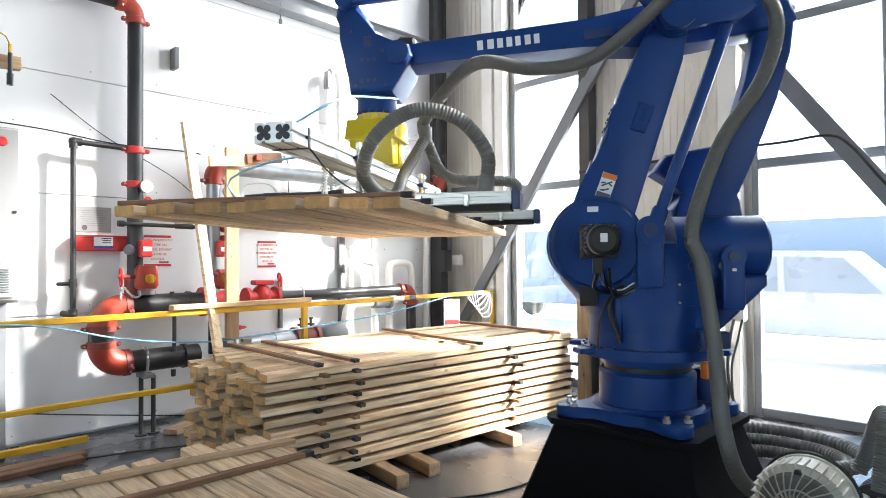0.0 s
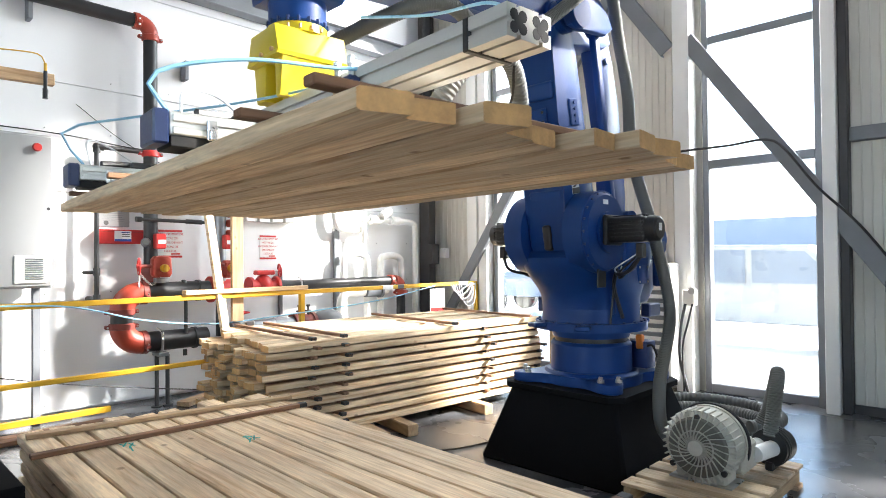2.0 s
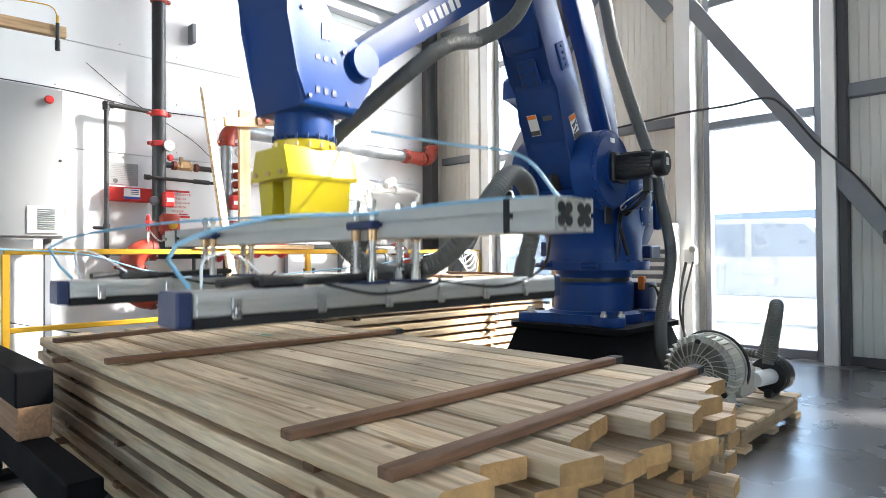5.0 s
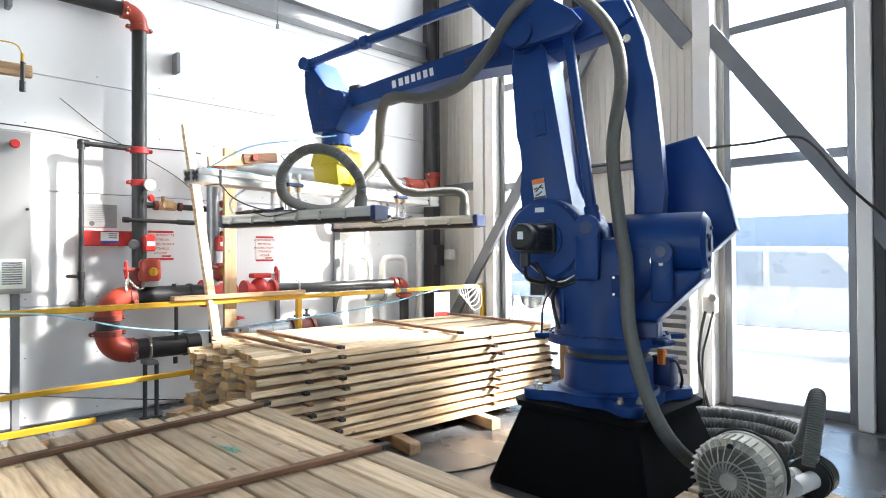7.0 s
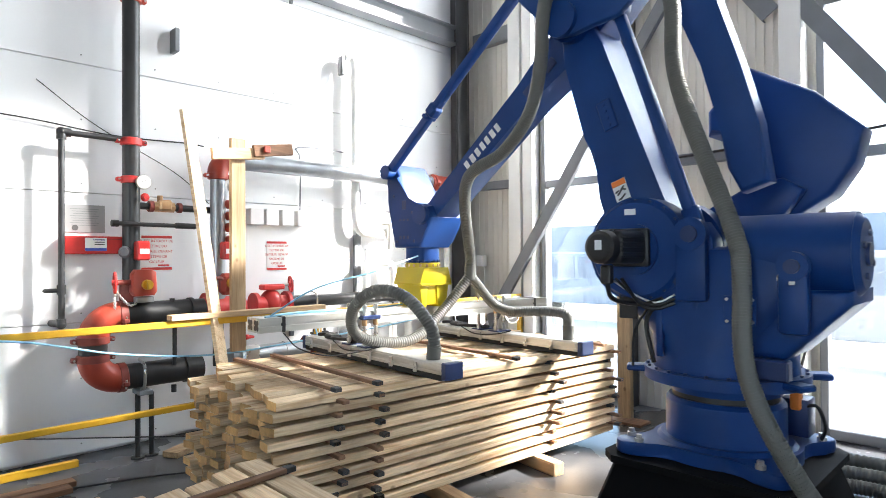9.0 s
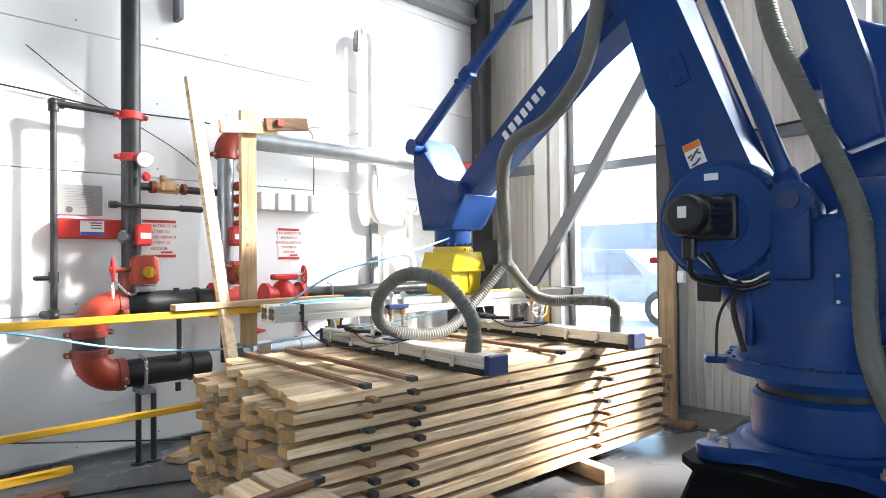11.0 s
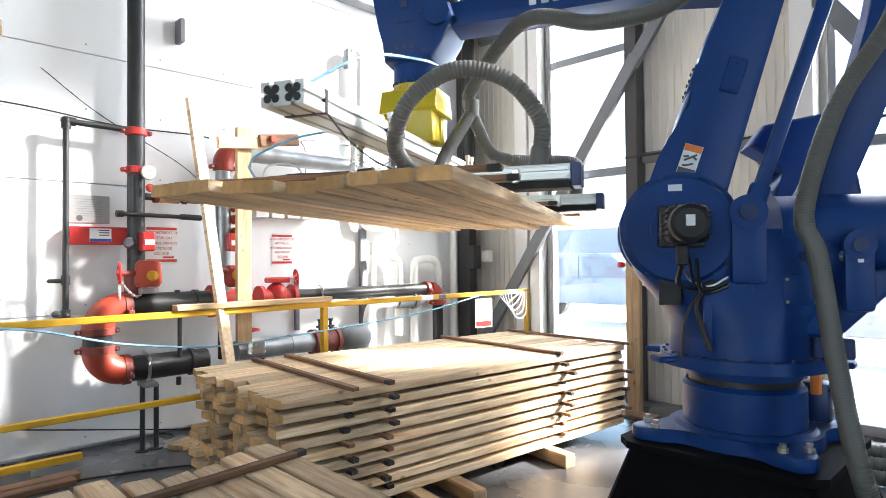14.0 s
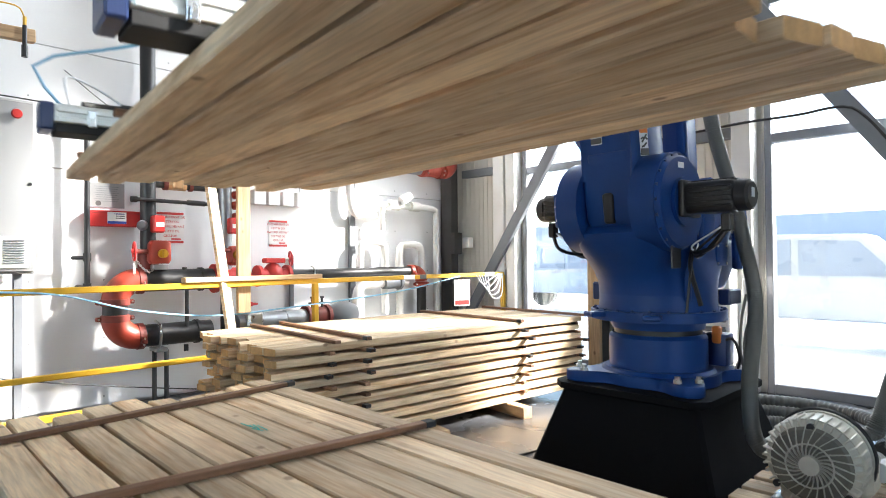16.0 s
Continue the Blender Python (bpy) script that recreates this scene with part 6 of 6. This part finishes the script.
blower = thing("vacuum_blower", label="grey finned side-channel vacuum blower on a pallet", category="blower")
HY, HZ, HX = 4.20, 0.385, -1.33
bm = cyl(B(), (HX, HY + 0.02, HZ), (HX, HY + 0.20, HZ), 0.235, seg=56)
cyl(bm, (HX, HY - 0.03, HZ), (HX, HY + 0.03, HZ), 0.19, 0.235, seg=56)
cyl(bm, (HX, HY + 0.19, HZ), (HX, HY + 0.26, HZ), 0.245, seg=56)
hs = part("housing", bm, CAST_GREY, blower)
part("stand", box(B(), (HX, HY + 0.12, 0.19), (0.34, 0.2, 0.1), 0.02), CAST_GREY, blower)
part("port_block", box(B(), (HX + 0.16, HY + 0.30, 0.30), (0.16, 0.24, 0.22), 0.03), CAST_GREY, blower)
for k in range(34):
    a = k * math.tau / 34
    rot = Matrix.Rotation(-a, 3, "Y")
    bm = B()
    box(bm, (HX + 0.225 * math.cos(a), HY + 0.06, HZ + 0.225 * math.sin(a)), (0.045, 0.16, 0.009), 0.003, rot)
    part("rim_fin", bm, CAST_GREY, hs)
# Dark disc behind the fins paints the shade of the recess.
part("recess_disc", cyl(B(), (HX, HY - 0.036, HZ), (HX, HY - 0.02, HZ), 0.185, 0.2, seg=48), CAST_SHADE, hs, "dark recess between the fins, its shade painted in")
for k in range(26):
    a0 = k * math.tau / 26
    bm = B()
    low, top = [], []
    for r, tw in ((0.05, 0), (0.085, -0.16), (0.12, -0.30), (0.16, -0.42), (0.205, -0.5)):
        a = a0 + tw
        n = Vector((-math.sin(a + 0.5), 0, math.cos(a + 0.5))) * 0.0042
        p = Vector((HX + r * math.cos(a), HY - 0.03, HZ + r * math.sin(a)))
        h = 0.03 - 0.02 * (r / 0.205) ** 3
        low.append((bm.verts.new(p + n), bm.verts.new(p - n)))
        top.append((bm.verts.new(p + n * 0.6 - Vector((0, h, 0))), bm.verts.new(p - n * 0.6 - Vector((0, h, 0)))))
    for i in range(4):
        bm.faces.new((low[i][0], low[i + 1][0], top[i + 1][0], top[i][0]))
        bm.faces.new((low[i][1], top[i][1], top[i + 1][1], low[i + 1][1]))
        bm.faces.new((top[i][0], top[i + 1][0], top[i + 1][1], top[i][1]))
    bm.faces.new((low[0][0], top[0][0], top[0][1], low[0][1]))
    bm.faces.new((low[4][1], top[4][1], top[4][0], low[4][0]))
    part("face_fin", bm, CAST_GREY, hs)
part("hub", cyl(B(), (HX, HY - 0.066, HZ), (HX, HY, HZ), 0.050, 0.056, seg=28), CAST_GREY, hs)
for r in (0.115,):
    ring = [(HX + r * math.cos(k * math.tau / 40), HY - 0.058, HZ + r * math.sin(k * math.tau / 40)) for k in range(41)]
    part("face_ring", tube(B(), ring, 0.005, seg=5, smooth=False), CAST_GREY, hs)
for x, z in ((0.0, 0.2), (-0.17, -0.14), (0.17, -0.14)):
    part("lug", cyl(B(), (HX + x, HY - 0.03, HZ + z), (HX + x, HY - 0.012, HZ + z), 0.02, seg=12), BLACK, hs)
bm = cyl(B(), (HX, HY + 0.26, HZ), (HX, HY + 0.56, HZ), 0.115, seg=36)
part("motor", bm, CAST_GREY, blower)
ring = [(HX + 0.25 * math.cos(k * math.tau / 40), HY + 0.225, HZ + 0.25 * math.sin(k * math.tau / 40)) for k in range(41)]
part("seal_ring", tube(B(), ring, 0.012, seg=6, smooth=False), BLACK, blower)
for s in (0, 1):
    x0 = HX + 0.14 + s * 0.1
    part("port", cyl(B(), (x0, HY + 0.36, 0.30), (x0 + 0.05, HY + 0.60, 0.30), 0.055, seg=22), WHITE_STEEL, blower)
bm = cyl(B(), (HX + 0.27, HY + 0.58, 0.30), (HX + 0.29, HY + 0.74, 0.30), 0.12, seg=28)
for k in range(4):
    cyl(bm, (HX + 0.27, HY + 0.59 + k * 0.04, 0.30), (HX + 0.27, HY + 0.61 + k * 0.04, 0.30), 0.13, seg=28)
box(bm, (HX + 0.27, HY + 0.66, 0.17), (0.06, 0.2, 0.06), 0.01)
part("filter_housing", bm, BLACK, blower)
part("foot", box(B(), (HX, HY + 0.12, 0.145), (0.42, 0.24, 0.012), 0.003), STEEL, blower)
ih = tagged(part("intake_hose", tube(B(), [(HX + 0.27, HY + 0.60, 0.38), (HX + 0.28, HY + 0.62, 0.50), (HX + 0.29, HY + 0.70, 0.72), (HX + 0.27, HY + 0.80, 0.80), (HX + 0.22, HY + 0.92, 0.72), (HX + 0.15, HY + 1.0, 0.5), (HX + 0.10, HY + 0.98, 0.36)], 0.045, 130, 14, ribs=0.006), HOSE), "grey ribbed hose looping over the blower", "hose")
base = Vector((HX, HY + 0.12, 0.139))
shrink = Matrix.Translation(base) @ Matrix.Diagonal((0.82, 0.82, 0.82, 1)) @ Matrix.Translation(-base)
blower.matrix_basis = shrink
ih.matrix_basis = shrink
for k in range(3):
    r = 0.36 + 0.1 * k
    pts = [(-1.85 + r * math.cos(t) * 0.9, 5.75 + r * math.sin(t) * 0.75, 0.05 + 0.06 * k) for t in [radians(a) for a in range(-40, 260, 25)]]
    tagged(part("coiled_hose", tube(B(), pts, 0.042, 120, 12, ribs=0.006), HOSE), "grey ribbed hose coiled on the floor behind the robot", "hose", "coiled hoses")
cable("cable", [(-1.6, 4.9, 0.02), (-1.75, 5.3, 0.05), (-1.6, 5.6, 0.1), (-1.45, 5.3, 0.12), (-1.35, 4.9, 0.2)], 0.008, BLACK, "black cable tangled behind the blower")

# dark steel trestle with timber block near the camera
tr = thing("steel_trestle", label="black steel trestle carrying a timber block", category="trestle")
part("cross_bar", box(B(), (-2.72, 1.28, 0.285), (1.5, 0.1, 0.13), 0.006), PED_BLACK, tr)
for x in (-3.37, -2.07):
    part("leg", box(B(), (x, 1.28, 0.125), (0.08, 0.08, 0.19), 0.005), PED_BLACK, tr)
    part("foot", box(B(), (x, 1.28, 0.015), (0.1, 0.36, 0.03), 0.004), PED_BLACK, tr)
tb = tagged(part("timber_block", box(B(), (-3.02, 1.28, 0.41), (0.9, 0.11, 0.12), 0.006), LATH_BLOCK), "brown timber block on the black trestle", "timber")
ub = tagged(part("steel_stop", box(B(), (-3.02, 1.28, 0.535), (0.9, 0.12, 0.13), 0.006), PED_BLACK), "black steel stop bar on the timber block", "bar")

# ---- flexible hose along the arm, in short rigid ribs ----
HOSE_N = 110
arm_hose = thing("arm_hose", label="long grey ribbed vacuum hose running along the robot arm", category="hose")
bm = B()
for i in range(4):
    z = -0.0195 + i * 0.013
    cyl(bm, (0, 0, z - 0.0042), (0, 0, z + 0.0042), 0.0405, seg=16)
cyl(bm, (0, 0, -0.04), (0, 0, 0.04), 0.0372, seg=16)
first = part("rib", bm, HOSE, arm_hose)
RIBS = [first] + [put("rib", first.data, arm_hose, Matrix()) for _ in range(HOSE_N - 1)]

# flange path: seconds, place, turn of the gripper
FLANGE = [
    (0.0, -3.577, 3.667, 2.387, 300.5), (0.5, -3.25, 3.29, 2.386, 315.0), (1.0, -2.895, 2.868, 2.388, 330.4), (1.5, -2.52, 2.53, 2.39, 343.5),
    (2.0, -2.282, 2.284, 2.394, 354.9), (2.5, -2.17, 2.18, 2.15, 358.5), (3.0, -2.16, 2.172, 1.803, 358.6), (3.5, -2.155, 2.168, 1.478, 358.2),
    (3.7, -2.155, 2.165, 1.37, 358.4), (4.0, -2.16, 2.16, 1.2855, 358.5), (4.6, -2.16, 2.16, 1.2855, 358.5), (5.0, -2.16, 2.16, 1.48, 358.5),
    (5.4, -2.22, 2.15, 1.95, 356.5), (5.8, -2.50, 2.155, 2.30, 350.5), (6.0, -2.80, 2.213, 2.387, 343.1), (6.5, -3.957, 2.938, 2.398, 311.8),
    (7.0, -4.445, 4.08, 2.363, 278.9), (7.5, -4.435, 4.54, 2.15, 266.0), (8.0, -4.435, 4.57, 1.93, 265.4), (8.5, -4.436, 4.58, 1.595, 265.3),
    (8.9, -4.43, 4.60, 1.4745, 265.2), (9.0, -4.43, 4.60, 1.4745, 265.2), (11.4, -4.43, 4.60, 1.4745, 265.2), (11.8, -4.43, 4.60, 1.57, 265.2),
    (12.5, -4.425, 4.577, 2.01, 265.3), (13.0, -4.318, 4.475, 2.36, 268.5), (13.5, -3.985, 4.14, 2.377, 281.5), (14.0, -3.68, 3.78, 2.395, 296.2),
    (14.5, -3.39, 3.45, 2.41, 310.8), (15.0, -3.085, 3.11, 2.413, 326.0), (15.5, -2.71, 2.69, 2.42, 340.3), (16.0, -2.35, 2.343, 2.406, 353.2)]


def flange_at(t):
    """The flange's place and turn at t, on a smooth line that does not overshoot."""
    i = max(k for k in range(len(FLANGE)) if FLANGE[k][0] <= t + 1e-9)
    if i == len(FLANGE) - 1:
        return FLANGE[-1][1:]
    a, b = FLANGE[i], FLANGE[i + 1]
    h = b[0] - a[0]
    u = (t - a[0]) / h
    out = []
    for k in range(1, 5):
        d = (b[k] - a[k]) / h

        def slope(j):
            if j == 0 or j == len(FLANGE) - 1:
                return d
            p, q, r = FLANGE[j - 1], FLANGE[j], FLANGE[j + 1]
            s0, s1 = (q[k] - p[k]) / (q[0] - p[0]), (r[k] - q[k]) / (r[0] - q[0])
            return 0.0 if s0 * s1 <= 0 else 2 * s0 * s1 / (s0 + s1)
        m0, m1 = slope(i), slope(i + 1)
        out.append((2 * u ** 3 - 3 * u ** 2 + 1) * a[k] + (u ** 3 - 2 * u ** 2 + u) * h * m0 + (3 * u ** 2 - 2 * u ** 3) * b[k] + (u ** 3 - u ** 2) * h * m1)
    return out


def arm_state(t):
    """Poses of all robot parts in the robot's space, and of the gripper in the world."""
    x, y, z, turn = flange_at(t)
    dx, dy = x - AX, y - AY
    yaw = math.degrees(math.atan2(dy, dx)) % 360
    r, pz = math.hypot(dx, dy) - FB - A, z + FC - H
    d = math.hypot(r, pz)
    base = math.atan2(pz, r)
    k = math.acos(max(-1, min(1, (L1 * L1 + d * d - L2 * L2) / (2 * L1 * d))))
    up = base + k
    ex, ez = L1 * math.cos(up), L1 * math.sin(up)
    fore = math.atan2(pz - ez, r - ex)
    q1, q2 = 90 - math.degrees(up), math.degrees(fore)
    plane = pose(0, 0, 0, 0, 0, yaw)
    at = lambda px, pzz, a: plane @ pose(px, 0, pzz, 0, a, 0)
    E = (A + ex, H + ez)
    P = (E[0] + L2 * math.cos(fore), E[1] + L2 * math.sin(fore))
    C = (A - LEV * math.cos(fore), H - LEV * math.sin(fore))
    st = dict(turret=plane, lower=at(A, H, q1), upper=at(*E, -q2), lever=at(A, H, -q2), rear=at(*C, q1), front=at(A + RODB, H, q1), plate=at(*E, 0), top=at(E[0] + TRI[0], E[1] + TRI[1], -q2), wrist=at(*P, 0))
    st["gripper"] = pose(x, y, z, 0, 0, turn)
    root = pose(AX, AY, 0)
    up_m, rear_m = root @ st["upper"], root @ st["rear"]
    tw = root @ plane
    gy = st["gripper"] @ HOSE_Y
    st["hose"] = [gy, gy + Vector((0, 0, 0.12)), up_m @ Vector((1.17, 0.175, -0.13)), up_m @ Vector((0.82, 0.18, -0.20)), up_m @ Vector((0.50, 0.23, -0.20)), up_m @ Vector((L2 * 0.15, 0.27, -0.06)), up_m @ Vector((-0.02, 0.35, 0.12)),
                  up_m @ Vector((-0.30, 0.33, 0.20)), rear_m @ Vector((0.05, 0.24, L1 - 0.1)), rear_m @ Vector((0.0, 0.24, L1 * 0.68)), rear_m @ Vector((0.10, 0.28, L1 * 0.36)), tw @ Vector((-0.18, 0.37, 1.62)), tw @ Vector((-0.22, 0.40, 1.42)), tw @ Vector((-0.26, 0.46, 1.0)),
                  (tw @ Vector((-0.30, 0.50, 0.6))).lerp(Vector((-1.66, 4.25, 0.55)), 0.6), Vector((-1.62, 4.45, 0.30)), Vector((-1.45, 4.58, 0.26))]
    return st


def motions():
    times = [i / 6 for i in range(97)]
    states = [(t, arm_state(t)) for t in times]
    for ob, key in ((turret, "turret"), (lower_arm, "lower"), (upper_arm, "upper"), (lever, "lever"), (rear_link, "rear"), (front_rod, "front"), (elbow_plate, "plate"), (top_rod, "top"), (wrist, "wrist"), (gripper, "gripper")):
        walk(ob, [(t, s[key]) for t, s in states])
    hang = pose(0, 0, -0.6765)
    rest_a, rest_b = pose(*PLACE, 1.2855, 0, 0, 358.5) @ hang, pose(*PICK, 1.4745, 0, 0, PICK_TURN) @ hang
    walk(layer_a, [(t, s["gripper"] @ hang if t < 4.3 else rest_a) for t, s in states])
    walk(layer_b, [(t, s["gripper"] @ hang if t > 11.2 else rest_b) for t, s in states])
    lines = [(t, spline(s["hose"], HOSE_N)) for t, s in states[::2]]
    for i, rib in enumerate(RIBS):
        rows, last = [], None
        for t, c in lines:
            d = (c[i + 1] - c[i]).normalized()
            q = d.to_track_quat("Z", "Y")
            if last is not None:
                q = last.to_matrix().col[2].rotation_difference(d) @ last
            last = q
            rows.append((t, Matrix.Translation((c[i] + c[i + 1]) / 2) @ q.to_matrix().to_4x4()))
        walk(rib, rows)


motions()
